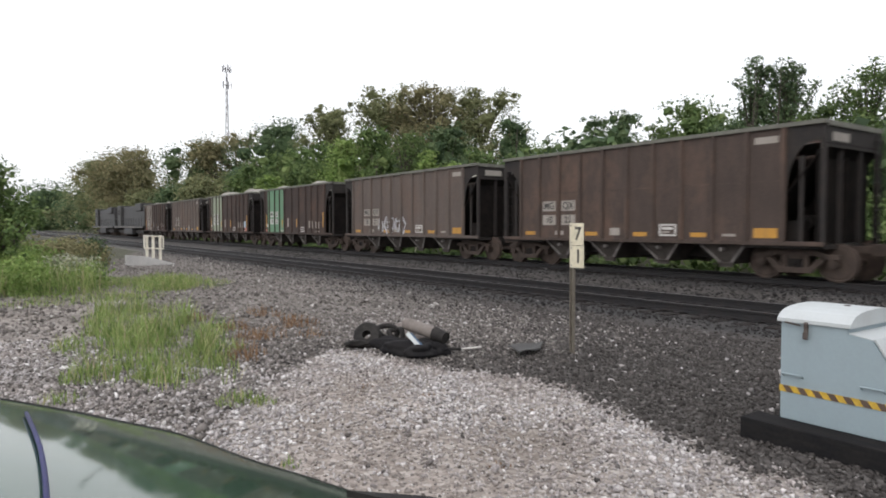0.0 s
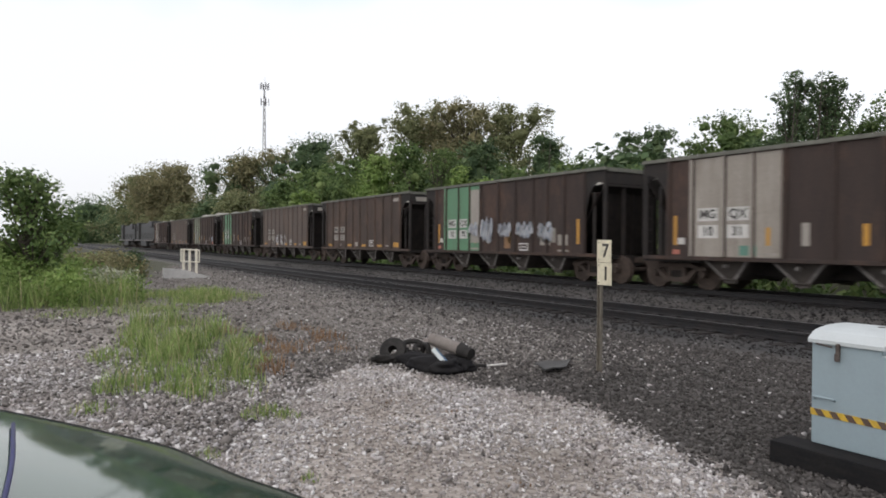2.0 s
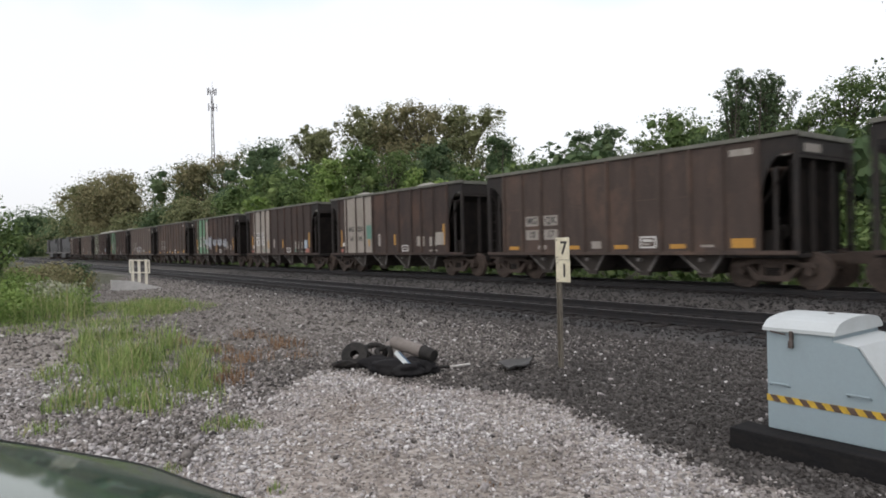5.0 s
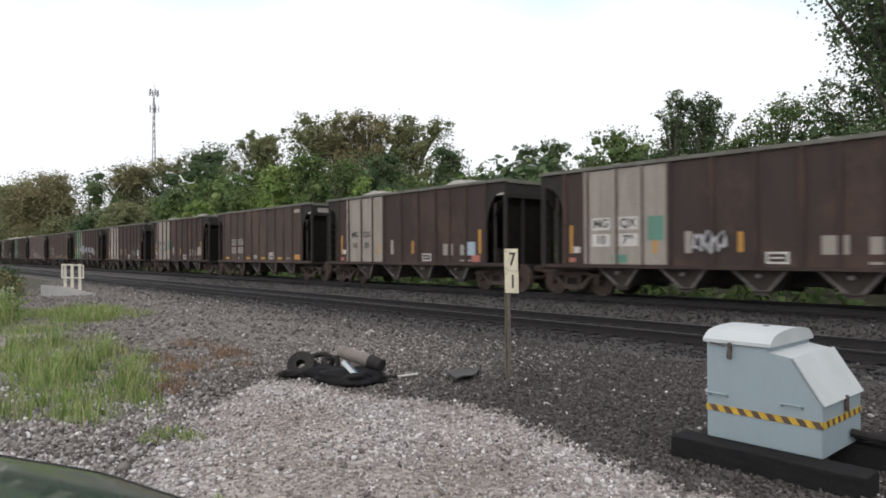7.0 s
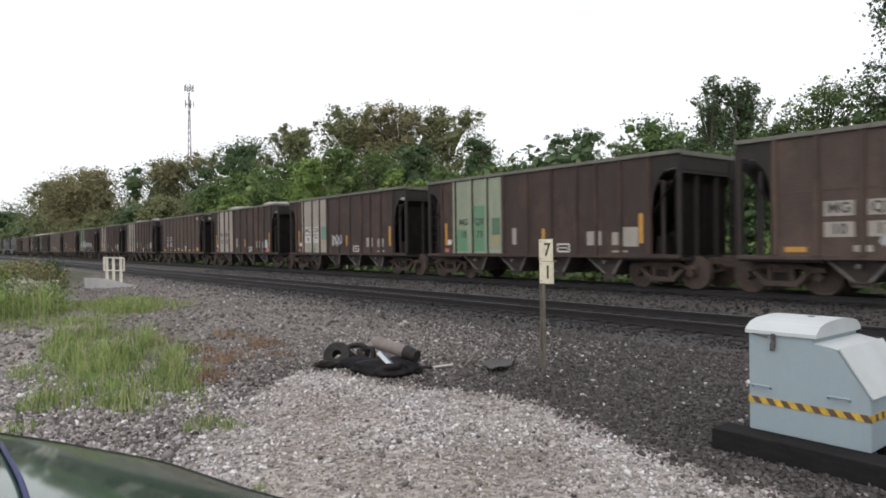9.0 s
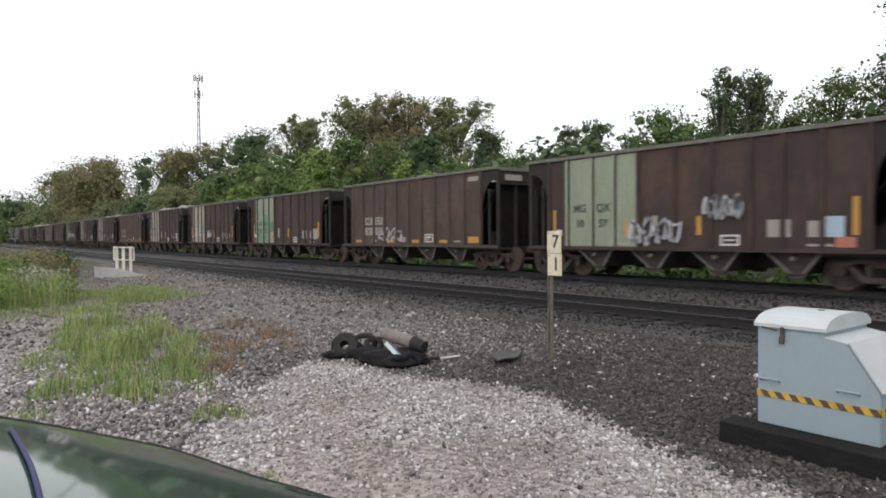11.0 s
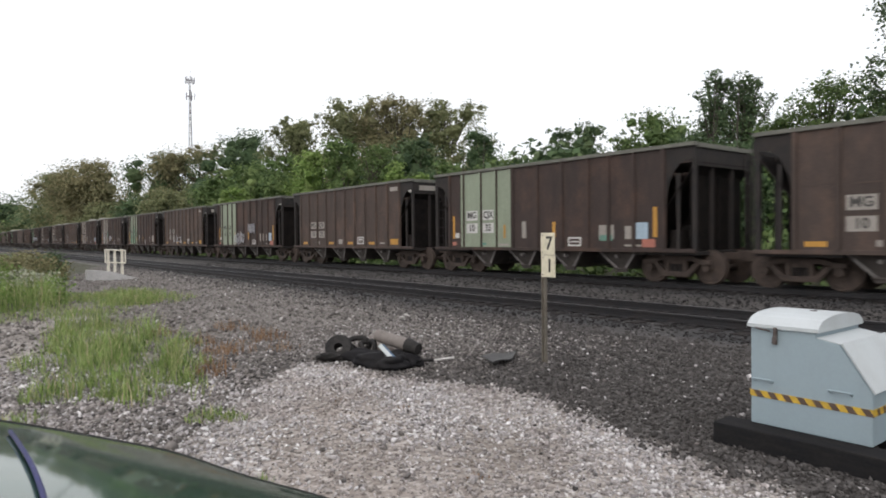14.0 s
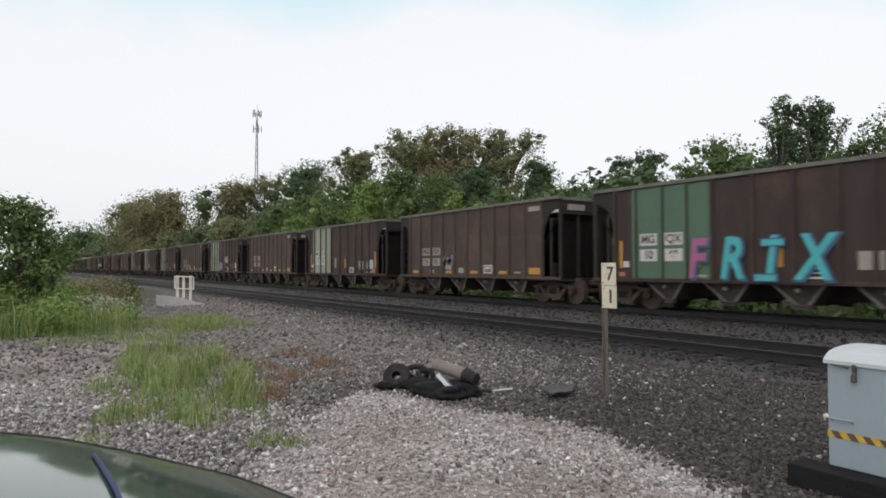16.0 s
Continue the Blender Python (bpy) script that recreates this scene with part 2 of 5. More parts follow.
M_BEAM = worn("tarred_black_timber", (0.012, 0.012, 0.0135), (0.022, 0.02, 0.019), 0.85, 0, 4, 0.5, (1, 6, 6))
for dull in (M_RUBBER, M_CLOTH, M_BEAM, M_TIE, M_BAY_SHADE):
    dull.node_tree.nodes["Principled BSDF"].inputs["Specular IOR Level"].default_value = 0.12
M_BARK = worn("grey_bark", (0.10, 0.085, 0.07), (0.05, 0.042, 0.035), 0.95, 0, 3, 0.6, (3, 3, 0.5), 20, 0.5)
LEAF = {
    "mid": by_island("mid_green_leaf", ((0.0, (0.057, 0.094, 0.032)), (0.5, (0.106, 0.164, 0.054)), (1.0, (0.186, 0.244, 0.089))), 0.7, 0.6, 0.3),
    "dark": by_island("dark_green_leaf", ((0.0, (0.043, 0.072, 0.035)), (0.5, (0.075, 0.120, 0.053)), (1.0, (0.131, 0.176, 0.081))), 0.7, 0.6, 0.25),
    "bright": by_island("bright_green_leaf", ((0.0, (0.114, 0.181, 0.046)), (0.5, (0.186, 0.275, 0.073)), (1.0, (0.276, 0.354, 0.121))), 0.7, 0.8, 0.3),
    "olive": by_island("olive_leaf", ((0.0, (0.120, 0.132, 0.064)), (0.5, (0.180, 0.196, 0.094)), (1.0, (0.255, 0.262, 0.135))), 0.75, 0.5, 0.3),
    "brown": by_island("browning_leaf", ((0.0, (0.130, 0.128, 0.066)), (0.5, (0.200, 0.186, 0.098)), (1.0, (0.285, 0.255, 0.142))), 0.8, 0.5, 0.3),
}
M_GRASS = by_island("grass_blade", ((0.0, (0.11, 0.165, 0.05)), (0.55, (0.24, 0.34, 0.10)), (0.85, (0.36, 0.38, 0.17)), (1.0, (0.46, 0.38, 0.25))), 0.7, 5, 0.35)
M_DRYWEED = by_island("dry_weed", ((0.0, (0.16, 0.09, 0.05)), (1.0, (0.30, 0.19, 0.11))), 0.85, 5, 0.2)
M_BLOSSOM = by_island("pale_blossom", ((0.0, (0.32, 0.34, 0.24)), (1.0, (0.50, 0.50, 0.40))), 0.85, 5, 0.2)
M_STEM = worn("green_stem", (0.06, 0.09, 0.03), (0.09, 0.08, 0.03), 0.8)
M_TOWER = worn("tower_steel", (0.15, 0.14, 0.15), (0.11, 0.10, 0.11), 0.7, 0.0, 1)
M_LOCO = worn("black_locomotive_paint", (0.016, 0.016, 0.018), (0.038, 0.034, 0.032), 0.55, 0, 2)
M_LOCO_GREY = worn("grey_locomotive_paint", (0.040, 0.038, 0.038), (0.024, 0.022, 0.021), 0.6, 0, 2)


# ---- mesh helpers ----
def finish(name, bm, mat, smooth=False):
    me = bpy.data.meshes.new(name)
    bmesh.ops.recalc_face_normals(bm, faces=bm.faces)
    bm.to_mesh(me)
    bm.free()
    if mat:
        me.materials.append(mat)
    if smooth:
        for p in me.polygons:
            p.use_smooth = True
    return me


def part(name, bm, mat, parent=None, label="", smooth=False, at=None):
    me = bm if isinstance(bm, bpy.types.Mesh) else finish(name, bm, mat, smooth)
    ob = new(name, me)
    if parent:
        ob.parent = parent
    if at:
        ob.matrix_basis = at
    return tagged(ob, label) if label else ob


def thing(name, at, label, category, group="", kind=""):
    ob = new(name)
    ob.empty_display_size = 0.3
    ob.matrix_basis = at
    return tagged(ob, label, category, group, kind)


def box(bm, x0, x1, y0, y1, z0, z1, bevel=0.0):
    r = bmesh.ops.create_cube(bm, size=1.0, matrix=Matrix.Translation(((x0 + x1) / 2, (y0 + y1) / 2, (z0 + z1) / 2)) @ Matrix.Diagonal((x1 - x0, y1 - y0, z1 - z0, 1)))
    if bevel:
        es = list({e for v in r["verts"] for e in v.link_edges})
        bmesh.ops.bevel(bm, geom=es, offset=bevel, segments=2, affect="EDGES", profile=0.6)
    return bm


def boxed(*a, **k):
    return box(bmesh.new(), *a, **k)


def tube(bm, a, b, r, r2=None, n=10):
    a, b = Vector(a), Vector(b)
    d = b - a
    m = Matrix.Translation((a + b) / 2) @ d.to_track_quat("Z", "Y").to_matrix().to_4x4()
    bmesh.ops.create_cone(bm, cap_ends=True, segments=n, radius1=r, radius2=r if r2 is None else r2, depth=d.length, matrix=m)
    return bm


def tubed(*a, **k):
    return tube(bmesh.new(), *a, **k)


def slab(bm, pts, way, depth):
    """A flat outline pts (3D) pushed out by depth along way."""
    vs = [bm.verts.new(p) for p in pts]
    f = bm.faces.new(vs)
    r = bmesh.ops.extrude_face_region(bm, geom=[f])
    bmesh.ops.translate(bm, verts=[v for v in r["geom"] if isinstance(v, bmesh.types.BMVert)], vec=Vector(way) * depth)
    return bm


def mesh_from(name, co, faces, mat):
    me = bpy.data.meshes.new(name)
    me.from_pydata(co.tolist() if hasattr(co, "tolist") else co, [], faces.tolist() if hasattr(faces, "tolist") else faces)
    me.materials.append(mat)
    return me


def lettering(parent, text, mat, size, at, name="lettering", label="", bold=0.0, slant=0.0):
    cu = bpy.data.curves.new(name, "FONT")
    cu.body, cu.size, cu.extrude, cu.offset = text, size, 0.002, bold
    cu.shear = slant
    cu.align_x, cu.align_y = "CENTER", "CENTER"
    cu.materials.append(mat)
    ob = new(name, cu)
    ob.parent = parent
    ob.matrix_basis = at
    return tagged(ob, label) if label else ob


RNG = np.random.default_rng(7)


# ---- ground ----
NEAR_TRACK, FAR_TRACK = 12.2, 18.55      # centre lines, metres in y
NEAR_RAIL, FAR_RAIL = 0.10, 0.20         # rail tops, metres in z
GAUGE = 1.505


def ground_z(x, y):
    x, y = np.asarray(x, float), np.asarray(y, float)
    z = np.interp(y, (-400, -6, 0, 6.5, 9.2, 10.6, 13.8, 14.8, 16.6, 20.6, 21.6, 24, 30, 60, 600), (0.2, 0.0, 0, 0, -0.06, -0.10, -0.10, -0.12, 0.0, 0.0, -0.35, -0.55, -0.2, 0.6, 3))
    return z + 0.02 * np.sin(x * 1.3 + 0.6 * y) * np.sin(y * 1.7 - 0.4 * x) * (np.abs(y - 15.5) > 6.2)


def edge_dist(x, y):
    """How far inside the spread of pale limestone a place lies (metres, about)."""
    top = np.interp(x, (-12, -9.5, -8.3, -7.9, -7.07, -6.46, -5.78, -4.83, -3.96, -3.43, -2.84, -2.36, -1.9, 0.5, 4), (1.0, 1.2, 2.2, 3.95, 4.2, 4.32, 4.58, 4.78, 4.76, 4.58, 4.35, 4.27, 4.2, 3.8, 2.8))
    left = np.interp(y, (-2, 0.5, 1.4, 2.2, 3.2, 4.2), (-6.2, -5.4, -5.3, -6.3, -7.4, -8.2))
    return np.minimum(top - y, x - left)


def wobble(x, y, s=1.0):
    return 0.22 * np.sin(2.1 * s * x + 1.3 * y) + 0.16 * np.sin(4.3 * s * y - 2.2 * x + 1) + 0.1 * np.sin(9.1 * x + 7.7 * y)


def pale_share(x, y):
    a = np.clip((edge_dist(x, y) + 0.35 * wobble(x, y)) / 0.3 + 0.5, 0, 1)
    b = np.clip((1.3 - np.hypot((x + 8.8) / 2.2, (y + 0.2) / 1.0) * 1.3 + wobble(x, y)) / 0.5, 0, 1) * 0.6
    far = np.where(x > -6.5, 0.015, 0.09) * np.clip(1 + wobble(0.5 * x, 0.7 * y) * 2, 0, 1) * (y < 9)
    left = 0.8 * np.clip((3.4 - y + wobble(x, y)) / 1.5, 0, 1) * np.clip((x + 19) / 3, 0, 1) * np.clip(0.75 + 1.0 * wobble(0.8 * x, 0.9 * y), 0.35, 1)
    return np.maximum(np.maximum(a, b), np.maximum(far, left))


def sand_share(x, y):
    """Fine tan dust, driven over, inside the clean edge of the limestone."""
    band = np.clip((edge_dist(x, y) - 0.75) / 0.5, 0, 1)
    return band * np.clip(0.5 + 1.5 * wobble(0.55 * x + 0.9 * y, 0.45 * y - 0.2 * x) + 0.5 * wobble(1.7 * x, 1.9 * y), 0, 1)


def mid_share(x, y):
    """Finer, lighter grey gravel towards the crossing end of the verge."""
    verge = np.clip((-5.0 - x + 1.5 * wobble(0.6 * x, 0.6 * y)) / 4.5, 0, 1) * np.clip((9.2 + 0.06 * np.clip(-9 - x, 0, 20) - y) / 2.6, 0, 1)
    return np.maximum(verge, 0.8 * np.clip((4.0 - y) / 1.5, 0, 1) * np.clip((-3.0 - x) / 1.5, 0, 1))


def soil_share(x, y):
    far = np.clip((y - 21.5) / 1.5, 0, 1)
    left = np.clip((-17.0 - x + 1.6 * wobble(0.4 * x, 0.4 * y) * 2 - 4.0 * np.clip(y - 1.5, 0, 20)) / 3, 0, 1) * (y < 9)
    back = np.clip((-7 - y) / 3, 0, 1)
    return np.maximum(np.maximum(far, left), back)


def build_ground():
    xs = np.unique(np.round(np.concatenate([np.linspace(-900, -60, 40), np.linspace(-60, -16, 90), np.linspace(-16, 3, 170), np.linspace(3, 40, 30), np.linspace(40, 700, 20)]), 3))
    ys = np.unique(np.round(np.concatenate([np.linspace(-500, -8, 24), np.linspace(-8, -1, 20), np.linspace(-1, 10, 100), np.linspace(10, 26, 64), np.linspace(26, 60, 20), np.linspace(60, 900, 24)]), 3))
    X, Y = np.meshgrid(xs, ys)
    co = np.stack([X, Y, ground_z(X, Y)], -1).reshape(-1, 3)
    w, h = len(xs), len(ys)
    i = np.arange(w * h).reshape(h, w)
    f = np.stack([i[:-1, :-1], i[:-1, 1:], i[1:, 1:], i[1:, :-1]], -1).reshape(-1, 4)
    me = mesh_from("ground", co, f, M_GROUND)
    # strongest along each track: oily ballast and painted shade in one mask
    def oil_and_shade(x, y):
        return 0.8 * np.maximum(np.clip((2.7 - np.abs(y - NEAR_TRACK)) / 0.8, 0, 1), np.clip((2.7 - np.abs(y - FAR_TRACK)) / 0.8, 0, 1)) * np.clip(0.8 + wobble(x, y), 0, 1)

    for name, fn in (("pale_gravel", pale_share), ("medium_gravel", mid_share), ("soil", soil_share), ("sand", sand_share), ("oil_shade", oil_and_shade)):
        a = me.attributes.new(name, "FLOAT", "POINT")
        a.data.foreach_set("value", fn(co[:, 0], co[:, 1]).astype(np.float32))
    for p in me.polygons:
        p.use_smooth = True
    tagged(new("ground", me), "trackside ground of grey ballast, pale limestone gravel and soil", "ground", kind="structure")


ICO = None


def stones(name, pts, sizes, mat, label):
    """Rough angular stones, one loose piece each."""
    global ICO
    if ICO is None:
        ring = [(math.cos(k * math.pi / 3), math.sin(k * math.pi / 3), 0.35 * (-1) ** k) for k in range(6)]
        ICO = (np.array(ring + [(0.2, 0.1, 0.95), (-0.1, 0, -0.95)]), np.array([(k, (k + 1) % 6, 6) for k in range(6)] + [((k + 1) % 6, k, 7) for k in range(6)]))
    v, f = ICO
    k = len(pts)
    r = 1 + RNG.uniform(-0.32, 0.32, (k, len(v), 1))
    s = np.stack([RNG.uniform(0.8, 1.3, k), RNG.uniform(0.6, 1.0, k), RNG.uniform(0.4, 0.75, k)], -1) * sizes[:, None] / 2
    q = RNG.normal(size=(k, 4)) * (0.35, 0.35, 1, 1)
    q /= np.linalg.norm(q, axis=1)[:, None]
    x, y, z, w = q.T
    R = np.stack([1 - 2 * (y * y + z * z), 2 * (x * y - z * w), 2 * (x * z + y * w), 2 * (x * y + z * w), 1 - 2 * (x * x + z * z), 2 * (y * z - x * w), 2 * (x * z - y * w), 2 * (y * z + x * w), 1 - 2 * (x * x + y * y)], -1).reshape(k, 3, 3)
    co = np.einsum("kij,kvj->kvi", R, v[None] * r * s[:, None]) + pts[:, None]
    faces = f[None] + (np.arange(k) * len(v))[:, None, None]
    me = bpy.data.meshes.new(name)
    nf = k * len(f)
    me.vertices.add(k * len(v))
    me.vertices.foreach_set("co", co.astype(np.float32).ravel())
    me.loops.add(nf * 3)
    me.loops.foreach_set("vertex_index", faces.astype(np.int32).ravel())
    me.polygons.add(nf)
    me.polygons.foreach_set("loop_start", (np.arange(nf) * 3).astype(np.int32))
    me.update(calc_edges=True)
    me.materials.append(mat)
    tagged(new(name, me), label, "gravel", kind="stuff")


def scatter(n, x0, x1, y0, y1):
    return RNG.uniform(x0, x1, n), RNG.uniform(y0, y1, n)


def in_wedge(x, y):
    """The strip of ground that lies in front of the parking place."""
    a = np.degrees(np.arctan2(-x, y))
    return (a > 8) & (a < 97)


def build_stones():
    x, y = scatter(128000, -11, 0, -0.6, 9.4)
    d = np.hypot(x, y)
    keep = in_wedge(x, y) & (d > 2.0) & (RNG.uniform(size=len(x)) < np.clip(5.0 / d, 0.35, 1))
    x, y, d = x[keep], y[keep], d[keep]
    worn_in = sand_share(x, y)
    keep = RNG.uniform(size=len(x)) > 0.5 * worn_in
    x, y, d, worn_in = x[keep], y[keep], d[keep], worn_in[keep]
    pale = RNG.uniform(size=len(x)) < pale_share(x, y) * 0.985 + 0.005
    dusty = pale & (RNG.uniform(size=len(x)) < 0.85 * worn_in)
    pale = pale & ~dusty
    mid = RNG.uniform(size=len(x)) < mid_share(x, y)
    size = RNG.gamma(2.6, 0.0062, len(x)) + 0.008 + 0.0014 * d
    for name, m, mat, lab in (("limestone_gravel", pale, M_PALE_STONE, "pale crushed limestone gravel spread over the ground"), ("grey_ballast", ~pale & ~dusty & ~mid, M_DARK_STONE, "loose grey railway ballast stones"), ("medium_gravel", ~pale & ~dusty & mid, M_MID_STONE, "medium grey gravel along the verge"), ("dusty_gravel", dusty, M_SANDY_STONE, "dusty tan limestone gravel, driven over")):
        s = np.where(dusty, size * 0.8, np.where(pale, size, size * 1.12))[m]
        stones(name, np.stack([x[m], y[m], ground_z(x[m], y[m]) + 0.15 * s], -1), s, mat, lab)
    x, y = scatter(78000, -48, 2, -0.5, 23)
    keep = in_wedge(x, y) & ~((x > -11) & (y < 9.4)) & (RNG.uniform(size=len(x)) < np.clip(14 / np.hypot(x, y), 0.2, 1)) & (soil_share(x, y) < 0.4)
    keep &= (np.abs(y - NEAR_TRACK) > 0.95) & (np.abs(y - FAR_TRACK) > 0.95)
    x, y = x[keep], y[keep]
    s = RNG.gamma(4.0, 0.010, len(x)) + 0.02
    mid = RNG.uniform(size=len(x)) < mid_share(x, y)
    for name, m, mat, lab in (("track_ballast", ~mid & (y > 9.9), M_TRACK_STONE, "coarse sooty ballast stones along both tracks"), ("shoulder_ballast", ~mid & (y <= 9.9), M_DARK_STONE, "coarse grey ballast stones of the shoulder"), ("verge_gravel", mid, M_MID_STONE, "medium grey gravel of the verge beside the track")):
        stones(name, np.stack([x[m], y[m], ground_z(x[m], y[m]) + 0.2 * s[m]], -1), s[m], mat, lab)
    x, y = scatter(5200, -9.6, -5.2, -0.2, 2.9)     # coarse broken rock between the grass and the limestone
    keep = in_wedge(x, y) & (edge_dist(x, y) < 0.25) & (np.hypot(x, y) > 3.5) & (RNG.uniform(size=len(x)) < 0.62)
    x, y = x[keep], y[keep]
    s = RNG.gamma(3.0, 0.008, len(x)) + 0.018
    light = RNG.uniform(size=len(x)) < 0.45
    for name, m, mat, lab in (("broken_limestone", light, M_PALE_STONE, "coarse broken limestone beside the grass"), ("broken_rock", ~light, M_MID_STONE, "coarse grey broken rock beside the grass")):
        stones(name, np.stack([x[m], y[m], ground_z(x[m], y[m]) + 0.25 * s[m]], -1), s[m], mat, lab)
    x, y = scatter(9000, -11, -2, 4.5, 9.4)
    keep = in_wedge(x, y) & (pale_share(x, y) < 0.5) & (RNG.uniform(size=len(x)) < 0.008)
    x, y = x[keep], y[keep]
    s = RNG.gamma(4.0, 0.008, len(x)) + 0.015
    stones("scattered_pale_stones", np.stack([x, y, ground_z(x, y) + 0.25 * s], -1), s, M_PALE_STONE, "pale stones strewn over the dark ballast")


# ---- tracks ----
def rail_outline(y, top):
    h = ((-0.07, 0), (0.07, 0), (0.07, 0.012), (0.012, 0.035), (0.012, 0.125), (0.036, 0.135), (0.036, 0.166), (0.028, 0.172), (-0.028, 0.172), (-0.036, 0.166), (-0.036, 0.135), (-0.012, 0.125), (-0.012, 0.035), (-0.07, 0.012))
    return [(0, y + a, top - 0.172 + b) for a, b in h]


def build_track(name, centre, top, label, x0=-420.0, x1=90.0):
    tr = thing(name, pose(0, 0, 0), label, "railway track", kind="structure")
    for side in (-1, 1):
        bm = bmesh.new()
        slab(bm, [(x0, b, c) for _, b, c in rail_outline(centre + side * GAUGE / 2, top)], (1, 0, 0), x1 - x0)
        me = finish("rail", bm, M_RAIL)
        me.materials.append(M_RAIL_TOP)
        for p in me.polygons:
            if p.normal.z > 0.9 and p.center.z > top - 0.01:
                p.material_index = 1
        part("rail", me, None, tr)
    tie = finish("tie", boxed(-0.115, 0.115, -1.3, 1.3, -0.17, 0.0, bevel=0.012), M_TIE)
    plate = finish("tie_plate", boxed(-0.09, 0.09, -0.17, 0.17, 0.0, 0.018), M_RAIL)
    n, k = int((x1 - x0) / 0.52), 0
    rest_v, rest_f = [], []
    cube = ((-1, -1, -1), (1, -1, -1), (1, 1, -1), (-1, 1, -1), (-1, -1, 1), (1, -1, 1), (1, 1, 1), (-1, 1, 1))
    quad = ((0, 1, 2, 3), (4, 5, 6, 7), (0, 1, 5, 4), (1, 2, 6, 5), (2, 3, 7, 6), (3, 0, 4, 7))
    for i in range(n):
        x = x0 + (i + 0.5) * 0.52 + random.uniform(-0.04, 0.04)
        y, z, a = centre + random.uniform(-0.05, 0.05), top - 0.178 + random.uniform(-0.008, 0.008), random.uniform(-1.2, 1.2)
        if -46 < x < 2:
            o = part("tie", tie, None, tr, at=pose(x, y, z, 0, 0, a))
            if x > -30:
                for side in (-1, 1):
                    part("tie_plate", plate, None, o, at=pose(0, side * GAUGE / 2 + centre - y, 0))
        else:
            b = len(rest_v)
            rest_v += [(x + 0.115 * p, y + 1.3 * q, z - 0.085 + 0.085 * r) for p, q, r in cube]
            rest_f += [tuple(b + j for j in f) for f in quad]
    tagged(part("far_ties", mesh_from("far_ties", rest_v, rest_f, M_TIE), None, tr), kind="stuff")


# ---- train ----
CAR, HALF, PITCH = 12.0, 6.0, 13.673      # hopper body, half of it, distance from car to car
SPEED, SLOWING, START = 10.902, 0.0072, -7.94   # metres a second towards -X at mid-clip; rear corner of car 0
SILL, TOP, SIDE = 0.98, 3.98, 1.575
PANEL = 5.06                             # half length of the full side sheet
WHEEL = 0.483
SHARED = {}


def once(key, make):
    if key not in SHARED:
        SHARED[key] = make()
    return SHARED[key]


def side_sheet(sgn):
    return boxed(-PANEL, PANEL, min(sgn * SIDE, sgn * (SIDE - 0.03)), max(sgn * SIDE, sgn * (SIDE - 0.03)), SILL, TOP)


def end_gusset(sgn, end):
    """Sooty end of the side with its curved cut-out."""
    y = sgn * (SIDE - 0.004)
    pts = [(PANEL, TOP - 1.7)]
    for i in range(1, 7):
        a = i / 7 * math.pi / 2
        pts.append((PANEL + 0.72 * (1 - math.cos(a)), TOP - 1.7 + 1.3 * math.sin(a)))
    pts += [(HALF, TOP - 0.38), (HALF, TOP), (PANEL, TOP)]
    return slab(bmesh.new(), [(end * a, y, b) for a, b in pts], (0, -sgn, 0), 0.026)


def wheelset_mesh():
    bm = bmesh.new()
    for s in (-1, 1):
        tube(bm, (0, s * 0.69, 0), (0, s * 0.82, 0), WHEEL, n=28)
        tube(bm, (0, s * 0.665, 0), (0, s * 0.69, 0), WHEEL + 0.025, n=28)
        tube(bm, (0, s * 0.82, 0), (0, s * 0.835, 0), WHEEL - 0.07, WHEEL - 0.10, n=28)
        tube(bm, (0, s * 0.82, 0), (0, s * 0.88, 0), 0.13, 0.11, n=16)
    tube(bm, (0, -1.02, 0), (0, 1.02, 0), 0.08, n=14)
    for s in (-1, 1):
        tube(bm, (0, s * 0.98, 0), (0, s * 1.10, 0), 0.115, n=14)
        for k in range(3):
            a = k * 2.094
            tube(bm, (0.06 * math.cos(a), s * 1.10, 0.06 * math.sin(a)), (0.06 * math.cos(a), s * 1.115, 0.06 * math.sin(a)), 0.018, n=6)
    return finish("wheelset", bm, M_TRUCK)


def sideframe_mesh(sgn):
    """Cast truck side: an arched beam with two windows and a spring nest."""
    y = sgn * 1.0
    bm = bmesh.new()
    top = [(-1.12, 0.60), (-1.10, 0.70), (-0.80, 0.72), (-0.55, 0.82), (0.55, 0.82), (0.80, 0.72), (1.10, 0.70), (1.12, 0.60), (0.74, 0.58), (0.52, 0.68), (-0.52, 0.68), (-0.74, 0.58)]
    slab(bm, [(a, y, b) for a, b in top], (0, sgn, 0), 0.14)
    low = [(-0.78, 0.60), (-0.66, 0.66), (-0.34, 0.36), (0.34, 0.36), (0.66, 0.66), (0.78, 0.60), (0.42, 0.22), (-0.42, 0.22)]
    slab(bm, [(a, y, b) for a, b in low], (0, sgn, 0), 0.14)
    for s in (-1, 1):
        slab(bm, [(s * 0.22, y, 0.34), (s * 0.34, y, 0.34), (s * 0.34, y, 0.72), (s * 0.22, y, 0.72)], (0, sgn, 0), 0.13)
    return finish("sideframe", bm, M_TRUCK)


